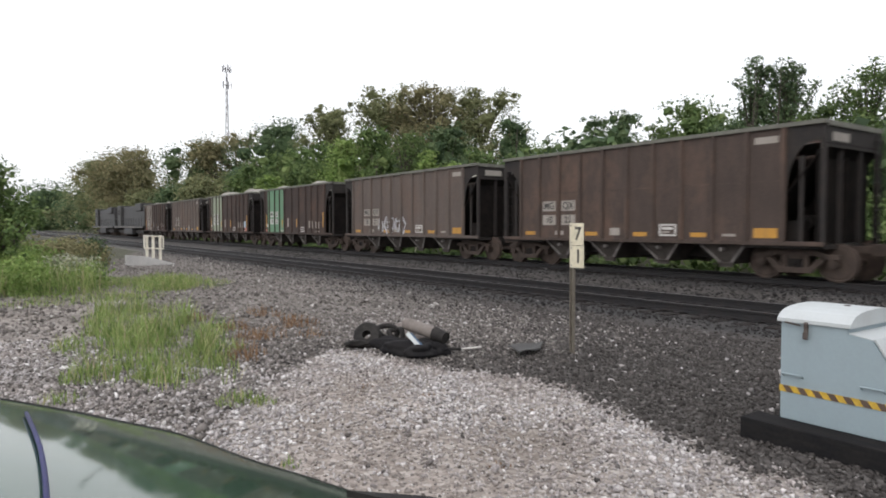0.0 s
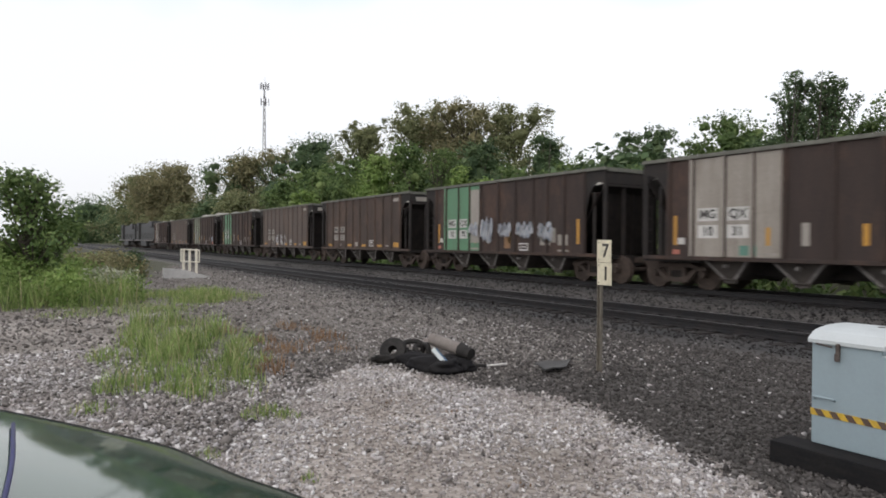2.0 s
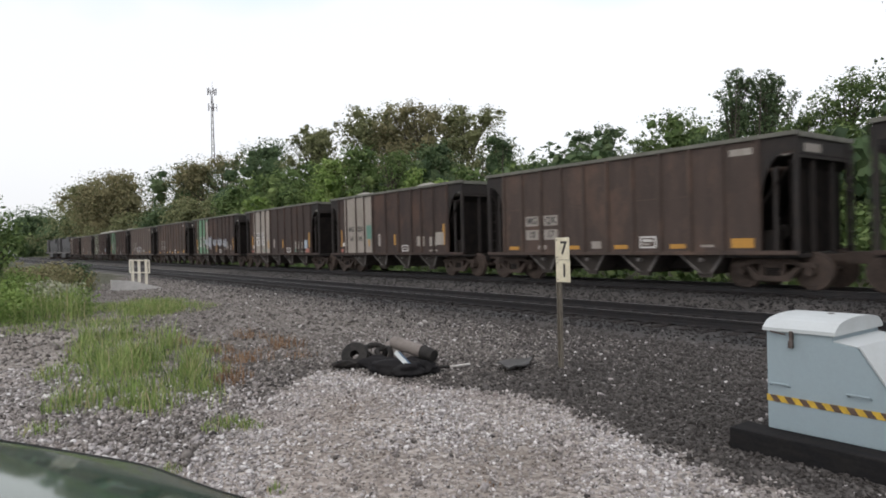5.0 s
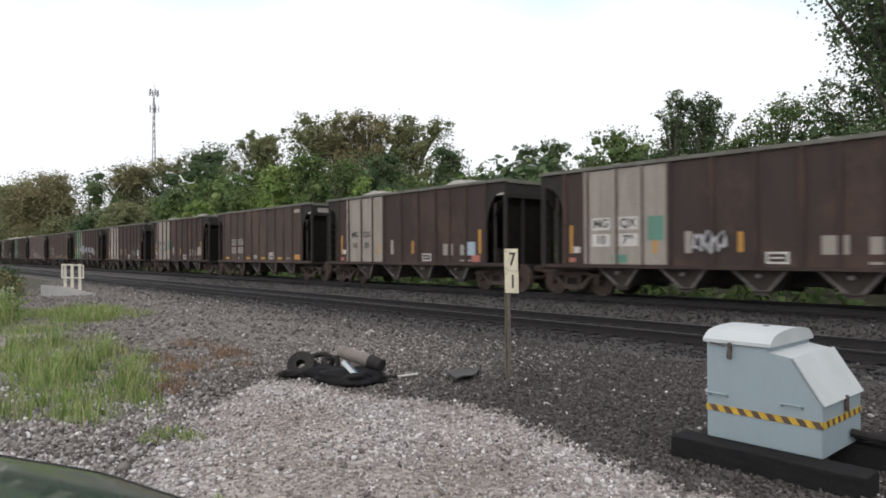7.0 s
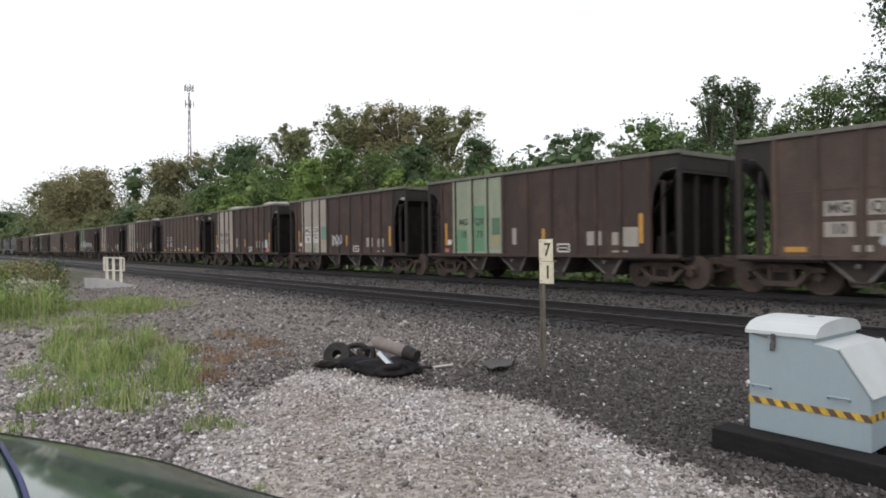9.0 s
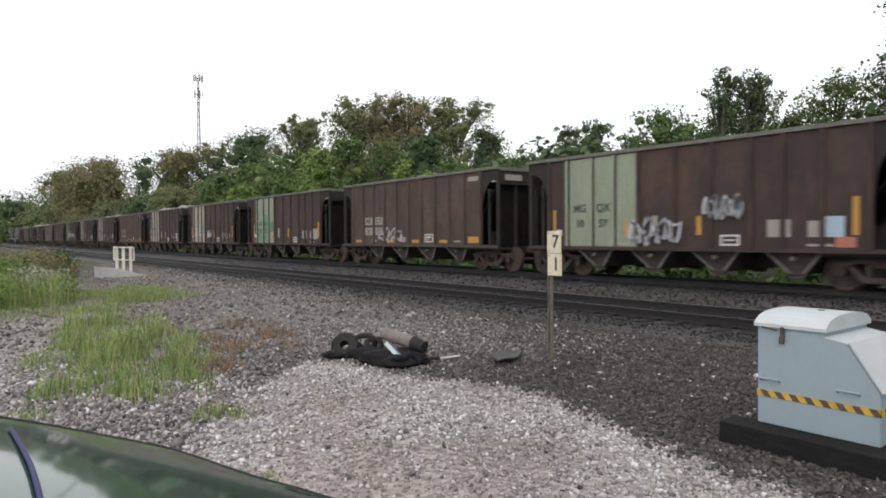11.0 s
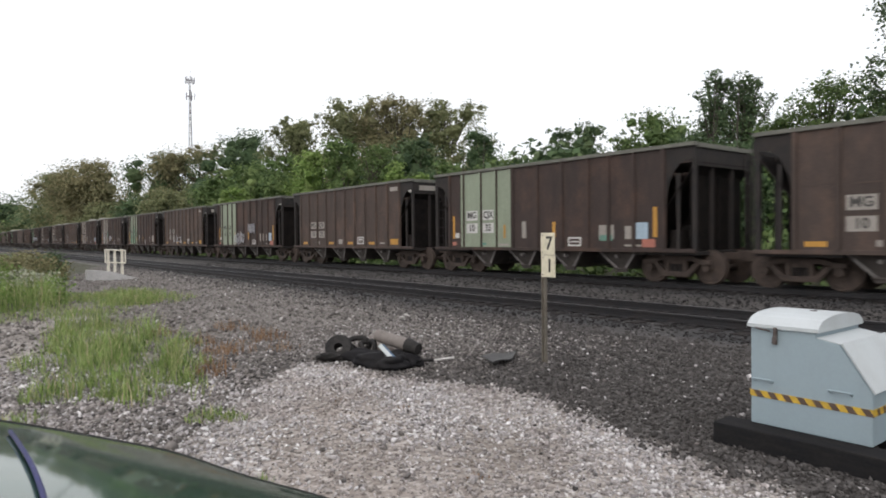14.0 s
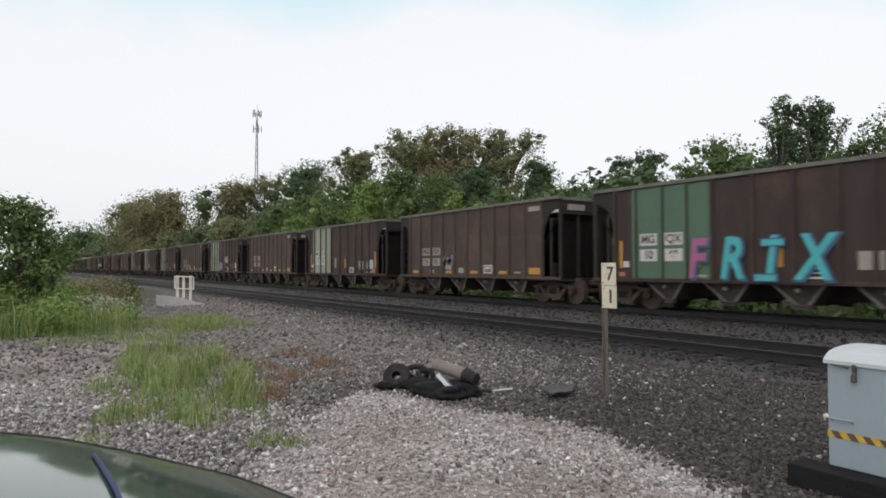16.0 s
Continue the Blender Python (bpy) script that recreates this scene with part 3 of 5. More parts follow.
def spring_mesh():
    """One coil spring as a turned column with a ridge for each coil."""
    prof = [(0.0, 0.36), (0.05, 0.36)]
    for k in range(4):
        z = 0.37 + 0.056 * k
        prof += [(0.064, z + 0.012), (0.044, z + 0.04)]
    prof += [(0.05, 0.60), (0.0, 0.60)]
    bm, n = bmesh.new(), 7
    rings = [[bm.verts.new((r * math.cos(i / n * math.tau), r * math.sin(i / n * math.tau), z)) for i in range(n)] for r, z in prof[1:-1]]
    for ra, rb in zip(rings, rings[1:]):
        for i in range(n):
            bm.faces.new((ra[i], ra[(i + 1) % n], rb[(i + 1) % n], rb[i]))
    bm.faces.new(rings[0])
    bm.faces.new(rings[-1])
    return finish("spring", bm, M_BLACK)


WHEELSETS = []


def build_truck(car, x):
    t = part("truck", once("bolster", lambda: finish("truck", boxed(-0.2, 0.2, -1.12, 1.12, 0.58, 0.8, bevel=0.02), M_TRUCK)), None, car, "rusty cast steel truck", at=pose(x, 0, 0))
    for s in (-1, 1):
        part("sideframe", once(("frame", s), lambda: sideframe_mesh(s)), None, t)
        for dx in (-0.14, 0.0, 0.14):
            part("spring", once("spring", spring_mesh), None, t, at=pose(dx, s * 1.06, 0))
    for s in (-1, 1):
        w = part("wheelset", once("wheelset", wheelset_mesh), None, t, at=pose(s * 0.915, 0, WHEEL))
        WHEELSETS.append((w, s * 0.915))


def chute_mesh(depth, half=0.74):
    """One discharge bay: a wedge that narrows to a gate under the body."""
    bm = bmesh.new()
    z0, z1 = SILL + 0.02, SILL - depth
    a = [bm.verts.new(p) for p in ((-half, -1.36, z0), (half, -1.36, z0), (half, 1.36, z0), (-half, 1.36, z0))]
    b = [bm.verts.new(p) for p in ((-0.16, -1.12, z1), (0.16, -1.12, z1), (0.16, 1.12, z1), (-0.16, 1.12, z1))]
    for i in range(4):
        bm.faces.new((a[i], a[(i + 1) % 4], b[(i + 1) % 4], b[i]))
    bm.faces.new(b)
    bm.faces.new(a)
    for s in (-1, 1):
        box(bm, -0.2, 0.2, s * 1.13 - 0.05, s * 1.13 + 0.05, z1 - 0.09, z1 + 0.02)
        tube(bm, (-0.24, s * 1.2, z1 + 0.02), (0.24, s * 1.2, z1 + 0.02), 0.03, n=8)
    return finish("hopper_chute", bm, M_CHUTE)


def end_frame(car, s, mat):
    """Slope sheet, posts, ladder and platform of one end (s: +1 rear, -1 front)."""
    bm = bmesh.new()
    # the shade below the slope sheet is put into its near-black colour
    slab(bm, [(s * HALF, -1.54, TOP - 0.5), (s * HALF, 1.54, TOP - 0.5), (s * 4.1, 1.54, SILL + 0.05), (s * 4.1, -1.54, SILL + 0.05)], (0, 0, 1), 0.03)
    part("slope_sheet", bm, M_BAY_SHADE, car)
    # added centre plate, near-black, that stops the view through the shaded bay
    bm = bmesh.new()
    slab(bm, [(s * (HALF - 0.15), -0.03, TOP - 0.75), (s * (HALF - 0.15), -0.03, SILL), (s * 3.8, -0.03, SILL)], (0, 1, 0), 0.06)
    part("end_bulkhead", bm, M_BAY_SHADE, car)
    # added near-black plate standing in for the shade of the rear bay
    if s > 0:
        part("bay_plate", boxed(5.72, 5.75, -1.4, 1.4, SILL + 0.02, TOP - 0.6), M_BAY_SHADE, car)
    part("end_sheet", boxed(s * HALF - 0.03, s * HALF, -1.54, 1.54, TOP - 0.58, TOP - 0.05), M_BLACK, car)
    post = once("corner_post", lambda: finish("corner_post", boxed(-0.06, 0.06, -0.05, 0.05, SILL - 0.1, TOP - 0.35, bevel=0.008), M_BLACK))
    for y in (-1.5, 1.5):
        part("corner_post", post, None, car, at=pose(s * (HALF - 0.06), y, 0))
    brace = once("end_post", lambda: finish("end_post", boxed(-0.05, 0.05, -0.05, 0.05, SILL, TOP - 0.5), M_BLACK))
    for y in (-0.55, 0.55):
        part("end_post", brace, None, car, at=pose(s * (HALF - 0.1), y, 0))
    side_brace = once(("side_brace", s), lambda: finish("side_brace", slab(bmesh.new(), [(s * 5.35, -1.5, SILL), (s * 5.45, -1.5, SILL), (s * 5.45, -1.5, TOP - 0.75), (s * 5.35, -1.5, TOP - 0.8)], (0, 1, 0), 0.07), M_BLACK))
    part("side_brace", side_brace, None, car)
    bm = boxed(s * 3.9 if s > 0 else -HALF, HALF if s > 0 else -3.9, -1.5, 1.5, SILL - 0.12, SILL - 0.02)
    part("end_platform", bm, M_BLACK, car)
    bm = bmesh.new()
    box(bm, min(s * 4.2, s * HALF), max(s * 4.2, s * HALF), -0.32, 0.32, SILL - 0.35, SILL - 0.1)
    part("centre_sill_end", bm, M_BLACK, car)
    bm = bmesh.new()
    box(bm, min(s * HALF, s * 6.55), max(s * HALF, s * 6.55), -0.09, 0.09, 0.72, 0.92, 0.02)
    box(bm, min(s * 6.5, s * 6.86), max(s * 6.5, s * 6.86), -0.14, 0.16, 0.66, 0.98, 0.03)
    part("coupler", bm, M_TRUCK, car)
    tank = bmesh.new()
    tube(tank, (s * 5.0, -0.4, SILL + 0.55), (s * 5.0, 0.5, SILL + 0.55), 0.2, n=14)
    box(tank, s * 5.0 - 0.18, s * 5.0 + 0.18, -1.0, -0.6, SILL, SILL + 0.6)
    part("brake_gear", tank, M_BLACK, car)
    lad = bmesh.new()
    yl = 1.3 if s > 0 else -1.3
    for dy in (-0.2, 0.2):
        tube(lad, (s * (HALF + 0.06), yl + dy, SILL), (s * (HALF + 0.06), yl + dy, TOP - 0.1), 0.02, n=6)
    for k in range(8):
        tube(lad, (s * (HALF + 0.06), yl - 0.2, SILL + 0.15 + 0.37 * k), (s * (HALF + 0.06), yl + 0.2, SILL + 0.15 + 0.37 * k), 0.016, n=6)
    part("end_ladder", lad, M_BLACK, car)


def patch(car, name, x0, x1, z0, z1, mat, lift=0.006, label=""):
    part(name, boxed(x0, x1, -SIDE - lift, -SIDE - lift + 0.004, z0, z1), mat, car, label)


def stencil(car, x, z, text, size, board=True):
    """Two groups of characters on painted boards, as on the car side."""
    a, b = text
    for dx, t in ((-0.47, a), (0.47, b)):
        if board:
            patch(car, "stencil_board", x + dx - 0.33, x + dx + 0.33, z - 0.18, z + 0.18, M_DULLWHITE, 0.014)
        lettering(car, t, M_INK, size, pose(x + dx, -SIDE - 0.018, z, 90, 0, 0), bold=0.008)


def scribble(car, x0, x1, z0, z1, mat, seed, n=5, w=0.04, lift=0.012):
    """Loose spray-paint strokes: looping ribbons that no one can read."""
    rnd = random.Random(seed)
    for k in range(n):
        cx, r = x0 + (k + 0.5) * (x1 - x0) / n, (x1 - x0) / n * 0.5
        bm, last, p0, turns = bmesh.new(), None, rnd.uniform(0, 6), rnd.uniform(1.2, 2.2)
        for i in range(27):
            a = p0 + i / 26 * turns * math.pi * 2
            px, pz = cx + r * (0.75 * math.cos(a) + 0.3 * math.cos(2.3 * a + k)), (z0 + z1) / 2 + (z1 - z0) / 2 * (0.7 * math.sin(a) + 0.3 * math.sin(3.1 * a + 2 * k))
            pair = [bm.verts.new((px + w * math.cos(a) * rnd.uniform(0.7, 1.2), -SIDE - lift, pz + w * math.sin(a))), bm.verts.new((px - w * math.cos(a), -SIDE - lift, pz - w * math.sin(a) * rnd.uniform(0.7, 1.2)))]
            if last:
                bm.faces.new((last[0], last[1], pair[1], pair[0]))
            last = pair
        part("spray_stroke", bm, mat, car)


def load_mesh(seed, height):
    rnd = np.random.default_rng(seed)
    nx, ny = 61, 17
    X, Y = np.meshgrid(np.linspace(-5.7, 5.7, nx), np.linspace(-1.5, 1.5, ny))
    ph = rnd.uniform(0, 6, 4)
    hump = 0.5 + 0.5 * np.cos((X - 2.6) * 1.05 + ph[0] * 0.15) * 0.9
    Z = TOP - 0.5 + height * hump * np.clip(1.15 - (np.abs(Y) / 1.5) ** 2, 0, 1) + rnd.normal(0, 0.03, X.shape)
    i = np.arange(nx * ny).reshape(ny, nx)
    f = np.stack([i[:-1, :-1], i[:-1, 1:], i[1:, 1:], i[1:, :-1]], -1).reshape(-1, 4)
    return mesh_from("rock_load", np.stack([X, Y, Z], -1).reshape(-1, 3), f, M_LOAD)


def hopper(label, body, ribs, seed, load=0.3):
    """An open coal hopper with its underframe; ribs: places along the side."""
    car = thing("hopper_car", pose(0, FAR_TRACK, FAR_RAIL), label, "hopper car", "hopper cars of the train")
    for s in (-1, 1):
        part("side_sheet", once(("sheet", s, body.name), lambda: finish("side_sheet", side_sheet(s), body)), None, car)
        for e in (-1, 1):
            part("end_gusset", once(("gusset", s, e), lambda: finish("end_gusset", end_gusset(s, e), M_BLACK)), None, car)
        chord = once(("chord", s), lambda: finish("top_chord", boxed(-HALF - 0.03, HALF + 0.03, s * SIDE - 0.07, s * SIDE + 0.07, TOP - 0.02, TOP + 0.09, bevel=0.01), M_CHORD))
        part("top_chord", chord, None, car)
        sill = once(("sill", s, body.name), lambda: finish("side_sill", boxed(-HALF, HALF, s * (SIDE - 0.02) - 0.06, s * (SIDE - 0.02) + 0.06, SILL - 0.05, SILL + 0.06, bevel=0.008), body))
        part("side_sill", sill, None, car)
        rib = once(("rib", s, body.name), lambda: finish("rib", slab(bmesh.new(), [(-0.07, s * SIDE, SILL + 0.06), (0.07, s * SIDE, SILL + 0.06), (0.045, s * (SIDE + 0.085), SILL + 0.06), (-0.045, s * (SIDE + 0.085), SILL + 0.06)], (0, 0, 1), TOP - SILL - 0.08), body))
        for x in ribs:
            part("rib", rib, None, car, at=pose(x, 0, 0))
    part("centre_sill", once("centre_sill", lambda: finish("centre_sill", boxed(-4.2, 4.2, -0.3, 0.3, SILL - 0.5, SILL - 0.1), M_BLACK)), None, car)
    for s in (-1, 1):
        end_frame(car, s, body)
        build_truck(car, s * 5.08)
        chord = once(("endchord", s), lambda: finish("end_chord", boxed(s * HALF - 0.05, s * HALF + 0.05, -1.5, 1.5, TOP - 0.06, TOP + 0.07), M_CHORD))
        part("end_chord", chord, None, car)
    for x in (-3.17, -1.05, 1.05, 3.17):
        ch = part("hopper_chute", once("chute", lambda: chute_mesh(0.62)), None, car, at=pose(x, 0, 0))
        for s in (-1, 1):
            part("chute_flange", once(("flange", s), lambda: finish("chute_flange", slab(bmesh.new(), [(s * 0.76, -1.375, SILL - 0.02), (s * 0.66, -1.375, SILL - 0.02), (s * 0.10, -1.14, SILL - 0.60), (s * 0.18, -1.14, SILL - 0.62)], (0, -1, 0), 0.03), M_FLANGE)), None, ch)
        part("chute_cap", once("chute_cap", lambda: finish("chute_cap", tubed((0, -1.44, SILL - 0.2), (0, -1.2, SILL - 0.2), 0.055, n=10), M_FLANGE)), None, ch)
    part("rock_load", load_mesh(seed, 0.45 + load), M_LOAD, car, "pale crushed rock load")
    return car


RIBS_A = [-PANEL + 0.07 + i * (2 * PANEL - 0.14) / 10 for i in range(11)]
RIBS_B = [-PANEL + 0.07, -4.15, -3.10, -2.22, -1.31, -0.06, 1.08, 2.20, 3.02, 3.96, PANEL - 0.07]


def plain_car(label, body, number, seed, graffiti=None, load=0.15, letters=True):
    car = hopper(label, body, RIBS_A, seed, load)
    for a, b in zip(RIBS_A, RIBS_A[1:]):
        seam = once(("seam", body.name), lambda: finish("sheet_seam", boxed(-(b - a) / 2 + 0.07, (b - a) / 2 - 0.07, -SIDE - 0.010, -SIDE + 0.002, SILL + 1.62, SILL + 1.65), body))
        part("sheet_seam", seam, None, car, at=pose((a + b) / 2, 0, 0))
    for x in (-4.5, -1.5, 0.5, 2.55):
        patch(car, "yellow_stripe", x - 0.26, x + 0.26, SILL + 0.14, SILL + 0.27, M_YELLOW)
    patch(car, "yellow_stripe", 4.2, 4.85, SILL + 0.14, SILL + 0.40, M_YELLOW)
    patch(car, "data_panel", 1.22, 1.82, SILL + 0.16, SILL + 0.52, M_WHITE)
    patch(car, "data_bar", 1.29, 1.75, SILL + 0.21, SILL + 0.47, body, 0.010)
    patch(car, "data_bar", 1.34, 1.70, SILL + 0.35, SILL + 0.43, M_WHITE, 0.013)
    patch(car, "data_bar", 1.34, 1.60, SILL + 0.25, SILL + 0.31, M_DULLWHITE, 0.013)
    patch(car, "name_plate", 4.2, 4.85, TOP - 0.38, TOP - 0.2, M_DULLWHITE)
    patch(car, "stencil_smudge", -0.7, -0.3, SILL + 0.16, SILL + 0.4, M_DULLWHITE)
    patch(car, "stencil_smudge", 3.3, 3.7, SILL + 0.17, SILL + 0.24, M_DULLWHITE)
    patch(car, "stencil_smudge", -3.2, -2.8, SILL + 0.15, SILL + 0.3, M_DULLWHITE)
    part("end_plate", boxed(HALF + 0.003, HALF + 0.008, -1.2, -0.3, TOP - 0.42, TOP - 0.2), M_DULLWHITE, car)
    if letters:
        stencil(car, -3.03, 2.16, ("MG", "QX"), 0.34)
        stencil(car, -3.03, 1.66, number, 0.34)
    if graffiti:
        scribble(car, *graffiti)
    return car


def panelled_car(label, panel_mat, number, seed, extra=(), load=0.25, board=True, width=3):
    car = hopper(label, M_RUST, RIBS_B, seed, load)
    edges = RIBS_B[1:5]
    for a, b in zip(edges[:width], edges[1:width + 1]):
        patch(car, "painted_panel", a + 0.075, b - 0.075, SILL + 0.07, TOP - 0.05, panel_mat)
    for x in edges[:width]:
        rib = once(("painted_rib", panel_mat.name), lambda: finish("painted_rib", boxed(-0.05, 0.05, -SIDE - 0.093, -SIDE - 0.08, SILL + 0.07, TOP - 0.05), panel_mat))
        part("painted_rib", rib, None, car, at=pose(x, 0, 0))
    for t, z in ((("MG", "QX"), 2.28), (number, 1.78)):
        for x, s in ((-3.62, t[0]), (-2.66, t[1])):
            if board:
                patch(car, "stencil_board", x - 0.33, x + 0.33, z - 0.19, z + 0.19, M_WHITE, 0.014)
            lettering(car, s, M_INK, 0.36, pose(x, -SIDE - 0.018, z, 90, 0, 0), bold=0.01)
    patch(car, "yellow_stripe", -4.82, -4.70, SILL + 0.4, SILL + 1.3, M_YELLOW)
    patch(car, "white_tag", -4.66, -4.42, SILL + 0.42, SILL + 0.62, M_WHITE)
    patch(car, "red_patch", -4.85, -4.6, SILL + 0.12, SILL + 0.26, M_REDSPOT)
    patch(car, "yellow_stripe", -1.82, -1.70, SILL + 0.4, SILL + 0.9, M_YELLOW, 0.014)
    patch(car, "yellow_stripe", 0.62, 0.76, SILL + 0.42, SILL + 0.95, M_YELLOW)
    patch(car, "yellow_stripe", 4.62, 4.76, SILL + 0.4, SILL + 1.3, M_YELLOW)
    patch(car, "data_panel", 1.33, 1.88, SILL + 0.12, SILL + 0.42, M_WHITE)
    patch(car, "data_bar", 1.39, 1.82, SILL + 0.17, SILL + 0.37, M_RUST, 0.010)
    patch(car, "data_bar", 1.45, 1.76, SILL + 0.25, SILL + 0.29, M_WHITE, 0.013)
    patch(car, "stencil_smudge", -0.85, -0.65, SILL + 0.4, SILL + 1.0, M_DULLWHITE)
    patch(car, "stencil_smudge", 2.62, 3.2, SILL + 0.35, SILL + 0.8, M_DULLWHITE)
    patch(car, "stencil_smudge", 3.62, 4.15, SILL + 0.35, SILL + 0.75, M_DULLWHITE)
    patch(car, "stencil_smudge", 3.6, 4.2, SILL + 0.12, SILL + 0.18, M_DULLWHITE)
    patch(car, "stencil_smudge", -2.08, -1.5, SILL + 0.12, SILL + 0.2, M_DULLWHITE, 0.014)
    for name, x0, x1, z0, z1, mat in extra:
        patch(car, name, x0, x1, z0, z1, mat, 0.016)
    return car


def big_letter(car, text, x, z, size, mat, under):
    narrow = Matrix.Diagonal((0.74, 1, 1, 1))
    lettering(car, text, under, size, pose(x + 0.06, -SIDE - 0.094, z - 0.03, 90, 0, 0) @ narrow, "sprayed_letter", bold=0.085, slant=0.2)
    lettering(car, text, mat, size, pose(x, -SIDE - 0.099, z, 90, 0, 0) @ narrow, "sprayed_letter", bold=0.04, slant=0.2)


TRAIN = []   # (thing, place of its middle at the start)


def add_car(n, car):
    TRAIN.append((car, START + PITCH * n - HALF))


def build_train():
    tan_extra = (("teal_patch", -2.0, -1.5, 1.75, 2.45, M_TEAL),)
    blue = (("blue_patch", 4.0, 4.45, SILL + 0.35, SILL + 0.85, M_BLUE), ("pink_patch", 4.25, 4.7, SILL + 0.1, SILL + 0.35, M_REDSPOT))
    c = panelled_car("dull grey-tan hopper car behind the locomotives", M_TAN, ("10", "12"), 1, load=0.4)
    add_car(-5, c)
    add_car(-4, plain_car("dusty brown hopper car with plain ribbed sides", M_GREYBROWN, ("10", "18"), 2))
    add_car(-3, panelled_car("brown hopper car with pale panel and heaped load", M_PALEGREEN, ("10", "44"), 3, blue, 0.55))
    add_car(-2, panelled_car("brown hopper car with a bright green front panel", M_GREEN, ("10", "37"), 4, (), 0.45))
    add_car(-1, plain_car("grey-brown hopper car with white spray scrawl", M_GREYBROWN, ("10", "26"), 5, (-2.3, 0.4, SILL + 0.1, SILL + 0.95, M_SPRAY, 11, 5)))
    add_car(0, plain_car("brown hopper car with orange reflector stripes", M_BROWN, ("10", "21"), 6))
    c = panelled_car("brown hopper car with green panel and white spray", M_GREEN, ("10", "80"), 7, (("white_area", -2.1, -1.42, 1.4, 3.75, M_DULLWHITE),), 0.2)
    for i, (x0, x1, z0, z1, n) in enumerate(((-2.1, -1.4, 0.75, 1.3, 2), (-1.2, -0.35, 0.45, 1.5, 3), (0.05, 0.9, 0.7, 1.25, 3), (1.25, 2.25, 0.65, 1.25, 3), (2.6, 3.45, 0.55, 1.2, 2))):
        scribble(c, x0, x1, SILL + z0, SILL + z1, M_SPRAY, 21 + i, n, 0.045, 0.1)
        scribble(c, x0 + 0.1, x1 - 0.1, SILL + z0, SILL + z1, M_HAZE_SPRAY, 71 + i, n, 0.06, 0.097)
    patch(c, "orange_patch", 0.35, 0.75, SILL + 0.2, SILL + 0.75, M_RUSTSPOT)
    patch(c, "white_area", 2.75, 3.5, SILL + 0.45, SILL + 1.0, M_DULLWHITE)
    add_car(1, c)
    add_car(2, panelled_car("brown hopper car with weathered tan panel and patches", M_TAN, ("10", "31"), 8, (("teal_patch", -2.6, -2.1, SILL + 0.12, SILL + 0.4, M_TEAL), ("teal_patch", 2.7, 3.1, SILL + 0.14, SILL + 0.34, M_TEAL)) + blue, 0.25))
    add_car(3, panelled_car("brown hopper car with pale tan panel, heaped load", M_TAN, ("10", "54"), 9, tan_extra + (("white_area", 4.1, 4.7, SILL + 0.4, SILL + 0.95, M_DULLWHITE),), 0.42, False))
    add_car(4, plain_car("dusty brown hopper car with small orange stripes", M_BROWN, ("10", "17"), 10))
    add_car(5, panelled_car("brown hopper car with tan panel and blue patch", M_TAN, ("10", "50"), 11, blue, 0.5, False))
    c = panelled_car("brown hopper car with tan panel and teal square", M_TAN, ("10", "79"), 12, tan_extra + (("teal_patch", -3.25, -2.7, SILL + 0.12, SILL + 0.36, M_TEAL),), 0.35)
    scribble(c, -0.6, 0.35, SILL + 0.4, SILL + 1.0, M_SPRAY, 31, 3, 0.035, 0.1)
    add_car(6, c)
    add_car(7, panelled_car("brown hopper car with mottled green and white panel", M_PALEGREEN, ("10", "73"), 13, (("green_area", -3.0, -2.32, SILL + 0.15, 2.9, M_GREEN), ("green_area", -4.05, -3.4, SILL + 0.15, 2.0, M_GREEN), ("green_square", -1.95, -1.5, 1.75, 2.4, M_DEEPGREEN), ("white_area", 4.05, 4.6, SILL + 0.3, SILL + 0.9, M_DULLWHITE)), 0.3, False))
    add_car(8, plain_car("brown hopper car with white spray tags low down", M_BROWN, ("10", "17"), 14, (-2.6, -0.6, SILL + 0.15, SILL + 0.85, M_SPRAY, 41, 4)))
    c = panelled_car("brown hopper car with pale green panel and graffiti", M_PALEGREEN, ("10", "58"), 15, blue, 0.3, False)
    scribble(c, -1.6, 0.2, SILL + 0.1, SILL + 0.95, M_SPRAY, 51, 4, 0.04, 0.1)
    scribble(c, 0.9, 2.0, SILL + 0.85, SILL + 1.5, M_SPRAY, 52, 5, 0.05, 0.1)
    add_car(9, c)
    add_car(10, plain_car("brown hopper car with dull orange reflector stripes", M_BROWN, ("10", "22"), 16))
    add_car(11, panelled_car("brown hopper car with pale green panel and blue patch", M_PALEGREEN, ("10", "35"), 17, blue + (("teal_patch", 2.65, 3.15, SILL + 0.3, SILL + 0.48, M_TEAL), ("teal_patch", -3.2, -2.8, SILL + 0.14, SILL + 0.24, M_TEAL)), 0.2))
    c = plain_car("brown hopper car with a small white spray blot", M_BROWN, ("10", "01"), 18)
    scribble(c, -2.0, -1.2, SILL + 0.35, SILL + 0.95, M_SPRAY, 61, 3, 0.09, 0.03)
    add_car(12, c)
    c = panelled_car("brown hopper car with deep green panel and big turquoise graffiti", M_DEEPGREEN, ("10", "69"), 19, (), 0.32)
    for ch, x, mat, under in (("F", -1.85, M_PINK, M_NAVY), ("R", -0.70, M_CYAN, M_NAVY), ("I", 0.42, M_CYAN, M_NAVY), ("X", 1.58, M_CYAN, M_NAVY)):
        big_letter(c, ch, x, 1.60, 1.62, mat, under)
    for z0, dx in ((1.03, -0.09), (1.98, 0.12)):
        patch(c, "letter_bar", 0.42 + dx - 0.34, 0.42 + dx + 0.36, z0 - 0.03, z0 + 0.20, M_NAVY, 0.1045)
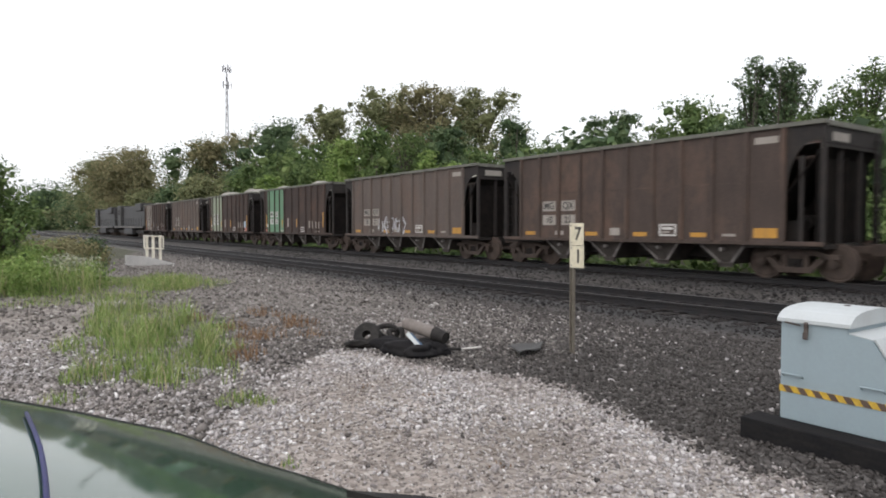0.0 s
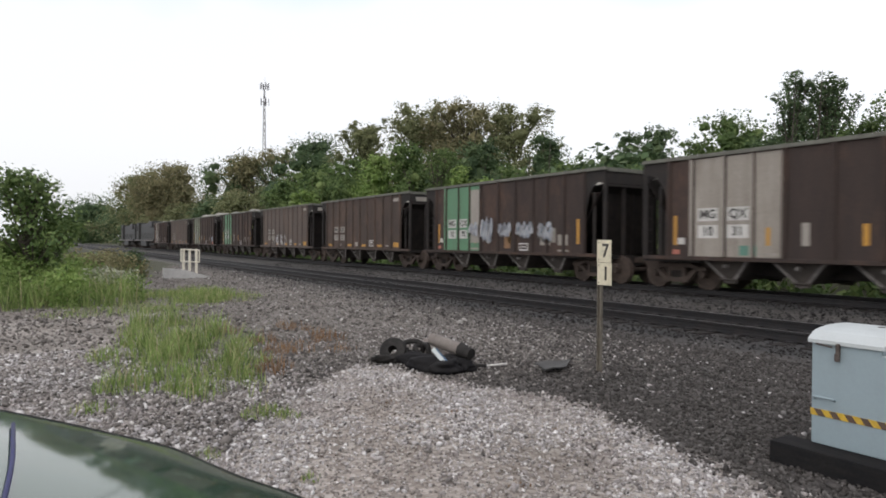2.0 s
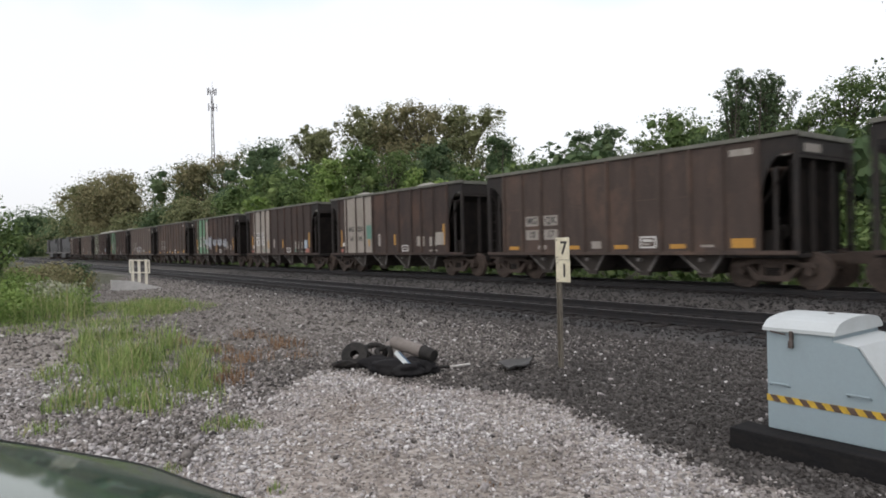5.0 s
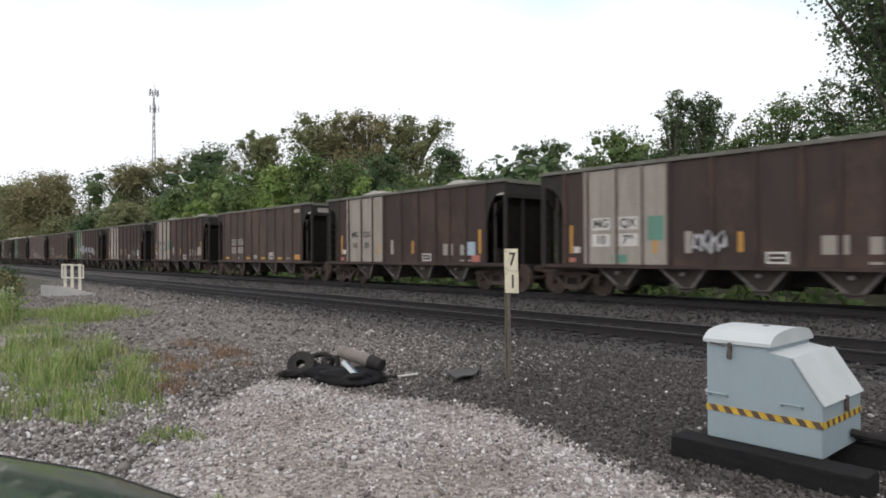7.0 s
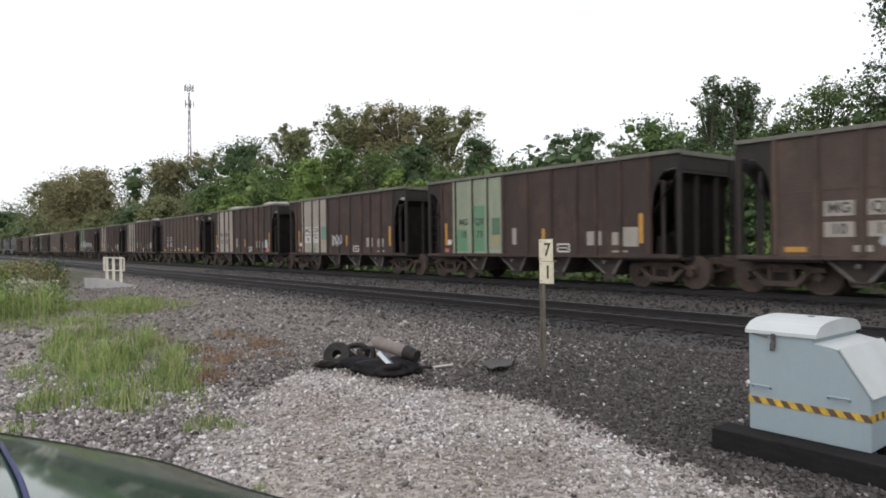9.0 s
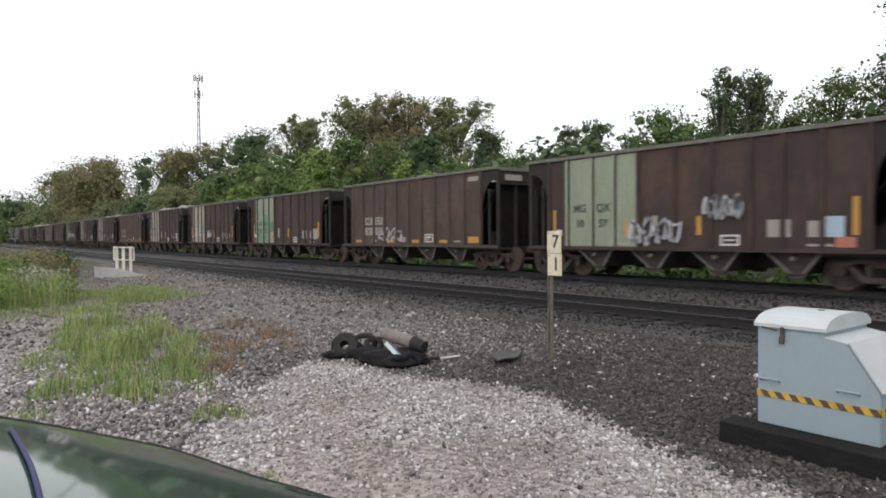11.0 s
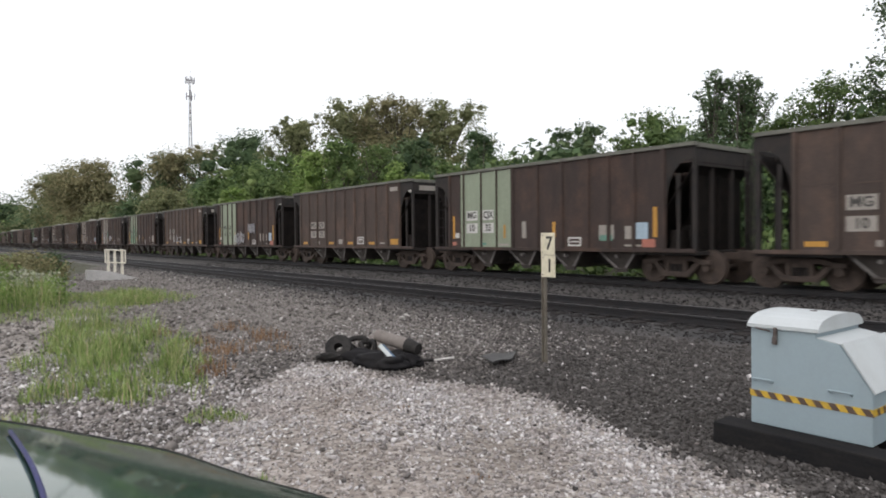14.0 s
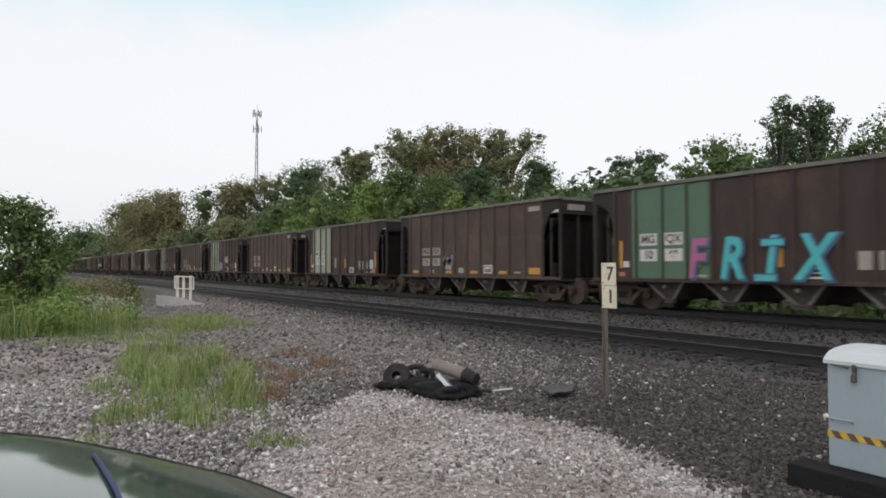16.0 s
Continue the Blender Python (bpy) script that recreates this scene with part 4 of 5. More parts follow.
        patch(c, "letter_bar", 0.42 + dx - 0.30, 0.42 + dx + 0.30, z0, z0 + 0.16, M_CYAN, 0.109)
    add_car(13, c)


def locomotive(label, seed):
    """A six-axle diesel: long hood, cab, walkways, tank, two trucks."""
    lo = thing("locomotive", pose(0, FAR_TRACK, FAR_RAIL), label, "locomotive", "locomotives of the train")
    part("underframe", boxed(-10.6, 10.6, -1.5, 1.5, 1.25, 1.55, bevel=0.03), M_LOCO, lo)
    part("long_hood", boxed(-4.6, 10.2, -1.15, 1.15, 1.55, 4.2, bevel=0.08), M_LOCO, lo)
    part("radiator", boxed(5.4, 9.2, -1.45, 1.45, 3.5, 4.45, bevel=0.08), M_LOCO, lo)
    cab = part("cab", boxed(-7.4, -4.7, -1.5, 1.5, 1.55, 4.45, bevel=0.1), M_LOCO_GREY, lo)
    for y in (-1.51, 1.51):
        part("cab_window", boxed(-6.7, -5.4, min(y, y * 0.99), max(y, y * 0.99), 3.1, 3.85), M_RUBBER, cab)
    part("nose", boxed(-9.2, -7.4, -1.0, 1.0, 1.55, 3.3, bevel=0.1), M_LOCO, lo)
    part("fuel_tank", boxed(-3.0, 3.0, -1.4, 1.4, 0.35, 1.25, bevel=0.15), M_LOCO, lo)
    part("exhaust_stack", boxed(0.5, 1.6, -0.3, 0.3, 4.2, 4.5, bevel=0.03), M_BLACK, lo)
    for x in (-6.6, 6.6):
        t = part("truck", boxed(x - 2.4, x + 2.4, -1.1, 1.1, 0.55, 0.95, bevel=0.05), M_BLACK, lo)
        for dx in (-1.8, 0, 1.8):
            part("wheel", tubed((x + dx, -0.85, 0.53), (x + dx, 0.85, 0.53), 0.53, n=20), M_TRUCK, t)
    for s in (-1, 1):
        bm = bmesh.new()
        for k in range(12):
            tube(bm, (-9.8 + 1.78 * k, s * 1.45, 1.55), (-9.8 + 1.78 * k, s * 1.45, 2.55), 0.02, n=6)
        tube(bm, (-9.8, s * 1.45, 2.55), (9.8, s * 1.45, 2.55), 0.02, n=6)
        part("handrail", bm, M_LOCO_GREY, lo)
        part("side_stripe", boxed(-10.4, 10.4, s * 1.5 - 0.004, s * 1.5 + 0.004, 1.33, 1.39), M_DULLWHITE, lo)
        part("coupler", boxed(min(s * 10.6, s * 11.2), max(s * 10.6, s * 11.2), -0.15, 0.15, 0.7, 0.98), M_TRUCK, lo)
    return lo


def build_locomotives():
    front = START + PITCH * -5 - HALF * 2 - 0.9
    for k in range(2):
        lo = locomotive("dark grey and black six-axle diesel locomotive", k)
        TRAIN.append((lo, front - 11.2 - 22.4 * k))


def run(t):
    """Metres that the train has gone at t seconds; it slows a little."""
    return SPEED * t + 0.27 - SLOWING * (t - 8) ** 2


def motions():
    for ob, x in TRAIN:
        walk(ob, [(t, pose(x - run(t), FAR_TRACK, FAR_RAIL)) for t in range(17)])
    per = 180 / math.pi / WHEEL
    spin = [(i / 15, run(i / 15) * per) for i in range(241)]
    for w, dx in WHEELSETS:
        walk(w, [(t, pose(dx, 0, WHEEL, 0, -a, 0)) for t, a in spin])


# ---- trees and weeds ----
def unit(v):
    return v / (np.linalg.norm(v, axis=1)[:, None] + 1e-9)


def leaf_quads(pts, out, size):
    """A small bent leaf spray at each point, most of them facing out of their clump and up."""
    k = len(pts)
    face = unit(0.75 * out + (0, 0, 0.45) + 0.5 * RNG.normal(size=(k, 3)))
    a = unit(np.cross(face, RNG.normal(size=(k, 3))))
    b = np.cross(face, a)
    s = size * RNG.uniform(0.5, 1.3, (k, 1))
    co = np.stack([pts - a * s * 0.5, pts - b * s * 0.40, pts + a * s * 0.5, pts + b * s * 0.40 - (0, 0, 1) * s * 0.12], 1)
    return co.reshape(-1, 3), np.arange(4 * k).reshape(k, 4)


def crown_points(n, lobes):
    """Points in many small clumps near the skins of overlapping lobes, and the way out of each clump."""
    w = np.array([l[3] ** 2 for l in lobes])
    m = max(40, n // 13)
    L = np.array(lobes)[RNG.choice(len(lobes), m, p=w / w.sum())]
    d = unit(RNG.normal(size=(m, 3)))
    rad = L[:, 3:4] * (1 - 0.5 * RNG.uniform(size=(m, 1)) ** 1.7)
    mid = L[:, :3] + d * rad * np.stack([np.ones(m), np.ones(m), L[:, 4]], -1)
    which = RNG.integers(0, m, n)
    off = np.clip(RNG.normal(size=(n, 3)), -1.7, 1.7) * (0.05 + 0.19 * L[which, 3:4]) * (1, 1, 0.75)
    return mid[which] + off, unit(unit(off) + 0.8 * d[which])


def with_cores(co, f, lobes, share=0.5):
    """Adds a rough inner mass to each lobe, so that the crown is not seen through everywhere."""
    bm = bmesh.new()
    for l in lobes:
        r = bmesh.ops.create_icosphere(bm, subdivisions=2, radius=1.0)
        for v in r["verts"]:
            d = l[3] * share * random.uniform(0.62, 1.15)
            v.co = Vector((l[0] + v.co.x * d, l[1] + v.co.y * d, l[2] + v.co.z * d * l[4]))
    bm.verts.index_update()
    n = len(co)
    co = np.concatenate([co, np.array([v.co for v in bm.verts])])
    faces = [tuple(q) for q in f.tolist()] + [tuple(n + v.index for v in g.verts) for g in bm.faces]
    bm.free()
    return co, faces


def tree(x, y, top, radius, leaf, leaves=4200, size=0.42, name="tree", label=None, base_clear=0.25, squash=0.85, lacy=False, cored=False):
    z0 = float(ground_z(x, y)) - 0.15
    h = top - z0
    ob = thing(name, pose(x, y, z0, 0, 0, random.uniform(0, 360)), label or {"mid": "leafy mid-green deciduous tree behind the tracks", "dark": "dense dark green tree in the wood's edge", "bright": "young bright green tree at the wood's edge", "olive": "tall olive-green tree turning in early autumn", "brown": "tall tree with browning thin foliage"}[leaf], "tree", "trees beyond the tracks")
    lobes = []
    lo = h * base_clear
    count = int(min(34, max(12, 1.7 * (h - lo) / radius * 6)))
    for i in range(count):
        u = (i + random.random()) / count
        wide = radius * math.sin(math.pi * min(0.93, 0.22 + 0.68 * u)) ** 0.6
        rr = radius * random.uniform(0.30, 0.52) * (1.0 if u < 0.8 else 0.8)
        zz = min(lo + (h - lo) * u, h - rr * squash * random.uniform(0.95, 1.2))
        a, q = random.uniform(0, 6.28), math.sqrt(random.random())
        off = max(0.0, wide * 1.05 - rr * 0.7) * q
        lobes.append((off * math.cos(a), off * math.sin(a), zz, rr, squash))
    body = 0.74 * radius
    if lacy:
        # many small sprays at the ends of the limbs
        sprays = []
        for l in lobes:
            for k in range(6):
                d = Vector((random.gauss(0, 1), random.gauss(0, 1), random.gauss(0, 0.8))).normalized() * l[3] * random.uniform(0.5, 1.25)
                sprays.append((l[0] + d.x, l[1] + d.y, min(h - 0.3, l[2] + d.z * squash), l[3] * random.uniform(0.22, 0.45), random.uniform(0.55, 0.9)))
        lobes += sprays
        lobes.append((0, 0, lo + 0.42 * (h - lo), body * 0.8, 0.36 * (h - lo) / body))
    else:
        lobes.append((0, 0, lo + 0.5 * (h - lo), body, 0.46 * (h - lo) / body))
        lobes.append((0.2 * radius, -0.2 * radius, lo + 0.68 * (h - lo), body * 0.8, 0.27 * (h - lo) / (0.8 * body)))
    bm = bmesh.new()
    r0 = max(0.10, h * 0.016)
    bend = [Vector((random.uniform(-0.02, 0.02) * h * k, random.uniform(-0.02, 0.02) * h * k, h * 0.8 * k / 4)) for k in range(5)]
    for k in range(4):
        tube(bm, bend[k], bend[k + 1], r0 * (1 - 0.2 * k), r0 * (0.8 - 0.2 * k), n=8)
    for l in lobes[::2]:
        k = min(3, int(l[2] / (h * 0.8) * 3))
        tube(bm, bend[k], (l[0], l[1], l[2]), r0 * 0.4, r0 * 0.1, n=6)
    part("trunk", bm, M_BARK, ob)
    co, f = leaf_quads(*crown_points(leaves, lobes), size)
    if not lacy or cored:
        co, f = with_cores(co, f, lobes, 0.34 if lacy else 0.44)
    part("crown", mesh_from("crown", co, f, LEAF[leaf]), None, ob)
    return ob


TREES = (
    (-390.9, 23.8, 15.7, 17.9, "dark"),
    (-390.1, 35.0, 24.6, 16.4, "dark"),
    (-317.8, 41.4, 32.2, 13.7, "olive"),
    (-193.5, 37.5, 22.7, 10.8, "brown"),
    (-219.3, 34.6, 21.4, 8.5, "olive"),
    (-159.4, 42.6, 22.1, 6.8, "dark"),
    (-142.8, 45.9, 21.8, 6.1, "brown"),
    (-121.2, 47.1, 22.6, 6.0, "dark"),
    (-100.7, 49.0, 22.1, 4.1, "olive"),
    (-90.7, 53.0, 24.0, 4.5, "olive"),
    (-82.9, 55.8, 23.6, 4.5, "brown"),
    (-76.6, 61.1, 22.4, 4.7, "olive"),
    (-63.7, 56.2, 15.7, 2.2, "dark"),
    (-54.2, 51.8, 11.2, 2.6, "mid"),
    (-45.8, 47.5, 9.3, 1.7, "mid"),
    (-46.6, 52.2, 13.1, 1.7, "dark"),
    (-44.5, 54.0, 13.5, 2.1, "dark"),
    (-34.4, 51.6, 13.1, 3.2, "mid"),
    (-35.4, 48.4, 10.5, 1.9, "mid"),
    (-27.9, 49.7, 14.7, 1.8, "dark"),
    (-26.1, 50.7, 14.2, 2.1, "dark"),
    (-26.9, 44.5, 9.3, 2.0, "dark"),
    (-21.1, 45.3, 9.6, 1.6, "mid"),
    (-18.7, 46.4, 12.1, 2.6, "mid"),
    (-14.1, 43.8, 10.0, 1.8, "mid"),
    (-7.5, 43.4, 13.1, 5.8, "mid"),
    (-3.0, 43.9, 12.6, 7.9, "mid"),
    (-389.5, 41.1, 16.1, 15.5, "dark"),
    (-236.7, 35.5, 12.8, 9.2, "dark"),
    (-176.5, 32.8, 10.9, 7.2, "olive"),
    (-127.5, 30.4, 9.9, 5.4, "dark"),
    (-100.9, 28.7, 9.3, 4.0, "olive"),
    (-85.1, 29.2, 10.0, 3.1, "mid"),
    (-76.2, 30.3, 11.1, 3.1, "mid"),
    (-65.5, 29.9, 10.9, 2.4, "mid"),
    (-58.9, 29.7, 10.7, 2.3, "bright"),
    (-55.7, 31.6, 11.4, 1.9, "mid"),
    (-50.7, 32.1, 10.0, 2.2, "mid"),
    (-52.1, 37.1, 11.9, 2.4, "dark"),
    (-41.4, 28.1, 7.5, 0.9, "bright"),
    (-37.1, 27.1, 6.2, 0.9, "bright"),
    (-68.2, 25.7, 7.4, 1.7, "bright"),
    (-43.8, 34.9, 8.3, 1.8, "mid"),
    (-37.6, 33.0, 7.0, 1.5, "mid"),
    (-32.6, 32.5, 6.5, 1.6, "mid"),
    (-29.2, 35.5, 7.3, 2.1, "mid"),
    (-24.5, 34.1, 6.6, 1.8, "dark"),
    (-21.4, 33.8, 6.7, 1.9, "mid"),
    (-18.4, 33.2, 6.8, 1.7, "dark"),
    (-15.7, 32.4, 6.5, 1.6, "dark"),
    (-14.1, 33.1, 7.0, 2.0, "mid"),
    (-9.3, 34.8, 7.7, 2.2, "dark"),
    (-7.1, 35.3, 8.2, 3.1, "mid"),
)


def build_trees():
    for x, y, top, r, leaf in TREES:
        d = math.hypot(x, y)
        thin = 0.85 if leaf in ("brown", "olive") else 1.0
        wide = r * (1.45 if top > 11 else 1.3)
        size = 0.13 + 0.0022 * d
        if d < 62 and top > 8.9:
            size = 0.13 + 0.0011 * d
            wide *= 0.85 if top > 12.5 and d < 45 else 0.95
            tree(x, y, top, wide, leaf, int(min(30000, 7000 + 8.0 * wide * top / size ** 2)), size, base_clear=0.14, lacy=True)
            continue
        if leaf in ("brown", "olive"):
            tree(x, y, top, 1.12 * wide, leaf, int(min(25000, 6000 + 13.0 * wide * top / size ** 2)), size * 0.95, base_clear=0.14, lacy=True, cored=True)
            continue
        tree(x, y, top, wide, leaf, int(min(30000 if d < 60 else 19000, 2000 + 11.0 * wide * top / size ** 2 * 0.55) * thin), size, base_clear=0.10 if top < 11 else 0.18)
    tree(-8.7, 38.6, 22.0, 5.7, "dark", 44000, 0.19, base_clear=0.3, lacy=True)
    # low growth along the foot of the wood
    lobes = []
    for i in range(120):
        x = -215 + i * 1.85 + random.uniform(-1, 1)
        y = 25.5 + random.uniform(-0.8, 3) + (0.02 * -x if x < -60 else 0)
        lobes.append((x, y, random.uniform(0.4, 2.2), random.uniform(1.1, 2.1), 1.0))
    for i in range(130):
        lobes.append((-120 + i * 0.98 + random.uniform(-0.4, 0.4), 23.3 + random.uniform(-0.5, 0.8), -0.2, random.uniform(0.4, 0.85), 1.0))
    co, f = with_cores(*leaf_quads(*crown_points(50000, lobes), 0.34), lobes)
    tagged(new("undergrowth", mesh_from("undergrowth", co, f, LEAF["mid"])), "dense green undergrowth along the foot of the wood", "bushes", kind="stuff")
    lobes = []
    for i in range(90):
        x = -250 + i * 3 + random.uniform(-1, 1)
        lobes.append((x, 33 + random.uniform(0, 8) + 0.03 * max(0, -x - 60), random.uniform(2, 5.5) + 4.5 * min(1, max(0, (-x - 40) / 60)) * random.random(), random.uniform(2.4, 3.6), 1.0))
    co, f = with_cores(*leaf_quads(*crown_points(46000, lobes), 0.62), lobes, 0.7)
    tagged(new("woodland_fill", mesh_from("woodland_fill", co, f, LEAF["dark"])), "dark leafy interior of the wood beyond the tracks", "wood", kind="stuff")


def bare_snag(x, y, h):
    ob = thing("dead_tree", pose(x, y, float(ground_z(x, y)) - 0.1), "bare grey dead tree stem among the green", "dead tree", "dead trees")
    bm = bmesh.new()
    tube(bm, (0, 0, 0), (0.1, 0, h * 0.7), 0.09, 0.05, n=7)
    tube(bm, (0.1, 0, h * 0.7), (0.25, 0.1, h), 0.05, 0.012, n=6)
    for k in range(4):
        z = h * (0.45 + 0.12 * k)
        a = k * 2.1
        tube(bm, (0.08, 0, z), (0.9 * math.cos(a), 0.9 * math.sin(a), z + 1.1), 0.03, 0.008, n=5)
    part("stem", bm, M_BARK, ob)


def blades(name, clumps, mat, label, category="grass"):
    """Grass: clumps (x, y, spread, height, count) of curved blades."""
    V, F = [], []
    base = 0
    for x, y, sp, h, n in clumps:
        a, r = RNG.uniform(0, 6.283, n), sp * np.sqrt(RNG.uniform(0, 1, n))
        px, py = x + r * np.cos(a), y + r * np.sin(a)
        pz = ground_z(px, py)
        hh = h * RNG.uniform(0.45, 1.1, n) * np.clip(1.15 - 0.6 * r / sp, 0.3, 1)
        t, lean = RNG.uniform(0, 6.283, n), hh * RNG.uniform(0.1, 1.0, n)
        w = RNG.uniform(0.002, 0.0055, n) + 0.005 * h
        dx, dy = np.cos(t), np.sin(t)
        P = np.stack([px, py, pz], -1)
        side = np.stack([-dy * w, dx * w, 0 * w], -1)
        mid = P + np.stack([dx * lean * 0.3, dy * lean * 0.3, hh * 0.6], -1)
        tip = P + np.stack([dx * lean, dy * lean, hh], -1)
        V.append(np.stack([P - side, P + side, mid + side * 0.8, mid - side * 0.8, tip], 1).reshape(-1, 3))
        i = base + 5 * np.arange(n)
        F += list(zip(i, i + 1, i + 2, i + 3)) + list(zip(i + 3, i + 2, i + 4))
        base += 5 * n
    me = mesh_from(name, np.concatenate(V), [tuple(int(q) for q in f) for f in F], mat)
    tagged(new(name, me), label, category, kind="stuff")


def build_weeds():
    rnd = random.Random(5)
    tall = []
    for i in range(150):                        # the main patch, an oval along the gravel's edge
        a, r = rnd.uniform(0, 6.28), 1.12 * rnd.random() ** 0.62
        tall.append((-10.3 + 3.1 * r * math.cos(a), 2.05 + 0.95 * r * math.sin(a) - 0.28 * (r * math.cos(a)) * 1.1, rnd.uniform(0.10, 0.36), rnd.choice((0.08, 0.13, 0.2, 0.3, 0.42, 0.55)), rnd.randint(10, 62)))
    tall += [(-8.75, 2.42, 0.10, 0.66, 70), (-8.8, 2.36, 0.2, 0.36, 70), (-7.9, 0.95, 0.32, 0.36, 130), (-8.3, 1.15, 0.3, 0.3, 90), (-13.2, 1.95, 0.25, 0.6, 120)]
    blades("roadside_grass", tall, M_GRASS, "tufts of bright green grass growing through the gravel")
    low = [(-15.5 - 7 * rnd.random(), 0.2 + 3.6 * rnd.random(), 0.6, rnd.uniform(0.10, 0.30), 60) for _ in range(50)]
    low += [(-18.2 - 4 * rnd.random(), 3.2 + 2.2 * rnd.random(), 0.7, rnd.uniform(0.2, 0.4), 150) for _ in range(26)]
    blades("low_grass", low, M_GRASS, "low green grass at the edge of the ballast")
    small = [(-6.05, 1.98, 0.24, 0.15, 150), (-5.9, 2.12, 0.14, 0.11, 60), (-5.15, 1.25, 0.12, 0.08, 40), (-4.3, 1.75, 0.08, 0.08, 26), (-4.95, 1.1, 0.1, 0.07, 30), (-7.0, 0.6, 0.2, 0.16, 60)]
    blades("gravel_weed_tufts", small, M_GRASS, "small weed tufts in the pale gravel")
    dry = [(-9.0 - 3.2 * rnd.random(), 2.9 + 1.5 * rnd.random(), 0.25, rnd.uniform(0.12, 0.3), 34) for _ in range(16)] + [(-8.3, 2.75, 0.3, 0.26, 60), (-8.0, 2.6, 0.25, 0.22, 50), (-5.9, 3.2, 0.1, 0.04, 24), (-4.2, 4.0, 0.1, 0.04, 22), (-3.4, 2.9, 0.09, 0.04, 20), (-5.2, 3.5, 0.07, 0.05, 12)]
    blades("dry_weeds", dry, M_DRYWEED, "thin reddish-brown dry weeds in the gravel", "weeds")
    # bank of tall weeds and bushes
    lobes = []
    for i in range(80):
        x = -18.3 - 15 * rnd.random() ** 1.3
        y = -4.5 + (6.9 + 0.10 * (-18.3 - x)) * rnd.random()
        lobes.append((x, y, 0.2 + 0.62 * rnd.random(), rnd.uniform(0.35, 0.8), 1.0))
    co, f = leaf_quads(*crown_points(40000, lobes), 0.085)
    tagged(new("weed_bank", mesh_from("weed_bank", co, f, LEAF["bright"])), "thick bank of tall green weeds and goldenrod", "weeds", kind="stuff")
    spikes = [(-18.0 - 9 * rnd.random(), -3.5 + 6.2 * rnd.random(), 0.5, rnd.uniform(0.6, 1.25), 60) for _ in range(46)]
    blades("tall_weeds", spikes, M_GRASS, "tall upright weeds standing in the bank", "weeds")
    lobes = [(-26 - 9 * rnd.random(), 1.8 + 1.9 * rnd.random(), 0.5 + 0.4 * rnd.random(), rnd.uniform(0.3, 0.6), 0.9) for _ in range(18)]
    co, f = leaf_quads(*crown_points(5200, lobes), 0.12)
    tagged(new("brown_weeds", mesh_from("brown_weeds", co, f, LEAF["brown"])), "rusty olive weeds at the end of the bank", "weeds", kind="stuff")
    co, f = leaf_quads(*crown_points(1100, [(-22.8, 2.3, 0.45, 0.42, 0.8), (-22.4, 1.9, 0.55, 0.36, 0.8), (-23.2, 2.75, 0.4, 0.36, 0.8)]), 0.10)
    tagged(new("blossom_weeds", mesh_from("blossom_weeds", co, f, M_BLOSSOM)), "pale flowering weeds on the bank", "weeds", kind="stuff")
    tree(-31.5, 3.9, 1.2, 0.8, "dark", 1700, 0.12, "bush", "small round dark green bush beside the track", 0.03)
    tree(-23.0, 0.2, 3.85, 1.45, "mid", 5200, 0.13, "small_tree", "small leafy tree standing in the weed bank", 0.3, 0.75, True)
    tree(-22.5, -2.0, 2.1, 1.5, "bright", 9000, 0.12, "bush", "dense green bush in the weed bank", 0.08, lacy=True)
    tree(-27.5, 0.4, 2.2, 1.6, "bright", 6500, 0.13, "bush", "dense green bush in the weed bank", 0.06, lacy=True)
    tree(-24.5, -4.2, 3.6, 2.2, "mid", 4200, 0.2, "bush", "leafy green bush in the weed bank", 0.06)


# ---- tower ----
def build_tower():
    x, y, top = -190.9, 59.4, 48.2
    ob = thing("cell_tower", pose(x, y, 0), "slim grey lattice cell tower above the trees", "tower")
    legs = [(0.95 * math.cos(a), 0.95 * math.sin(a)) for a in (0.3, 2.394, 4.489)]
    for lx, ly in legs:
        part("leg", tubed((lx, ly, 0), (lx * 0.2, ly * 0.2, top - 3), 0.13, 0.10, n=6), M_TOWER, ob)
    bm = bmesh.new()
    for k in range(24):
        z0, z1 = k * 1.94, (k + 1) * 1.94
        s0, s1 = 1 - 0.8 * z0 / (top - 3), 1 - 0.8 * z1 / (top - 3)
        for i in range(3):
            a, b = legs[i], legs[(i + 1) % 3]
            tube(bm, (a[0] * s0, a[1] * s0, z0), (b[0] * s1, b[1] * s1, z1), 0.04, n=4)
    part("bracing", bm, M_TOWER, ob)
    for z, n in ((top - 1.5, 6), (top - 6, 5)):
        for i in range(n):
            a = i * 6.283 / n
            p = part("antenna", boxed(-0.09, 0.09, -0.12, 0.12, -0.95, 0.95, bevel=0.03), M_TOWER, ob, at=pose(1.2 * math.cos(a), 1.2 * math.sin(a), z, 0, 0, math.degrees(a)))
            part("bracket", tubed((-1.3, 0, 0), (0, 0, 0), 0.05, n=5), M_TOWER, p)
    part("whip", tubed((0.3, 0, top - 3), (0.3, 0, top + 1.3), 0.07, 0.03, n=5), M_TOWER, ob)


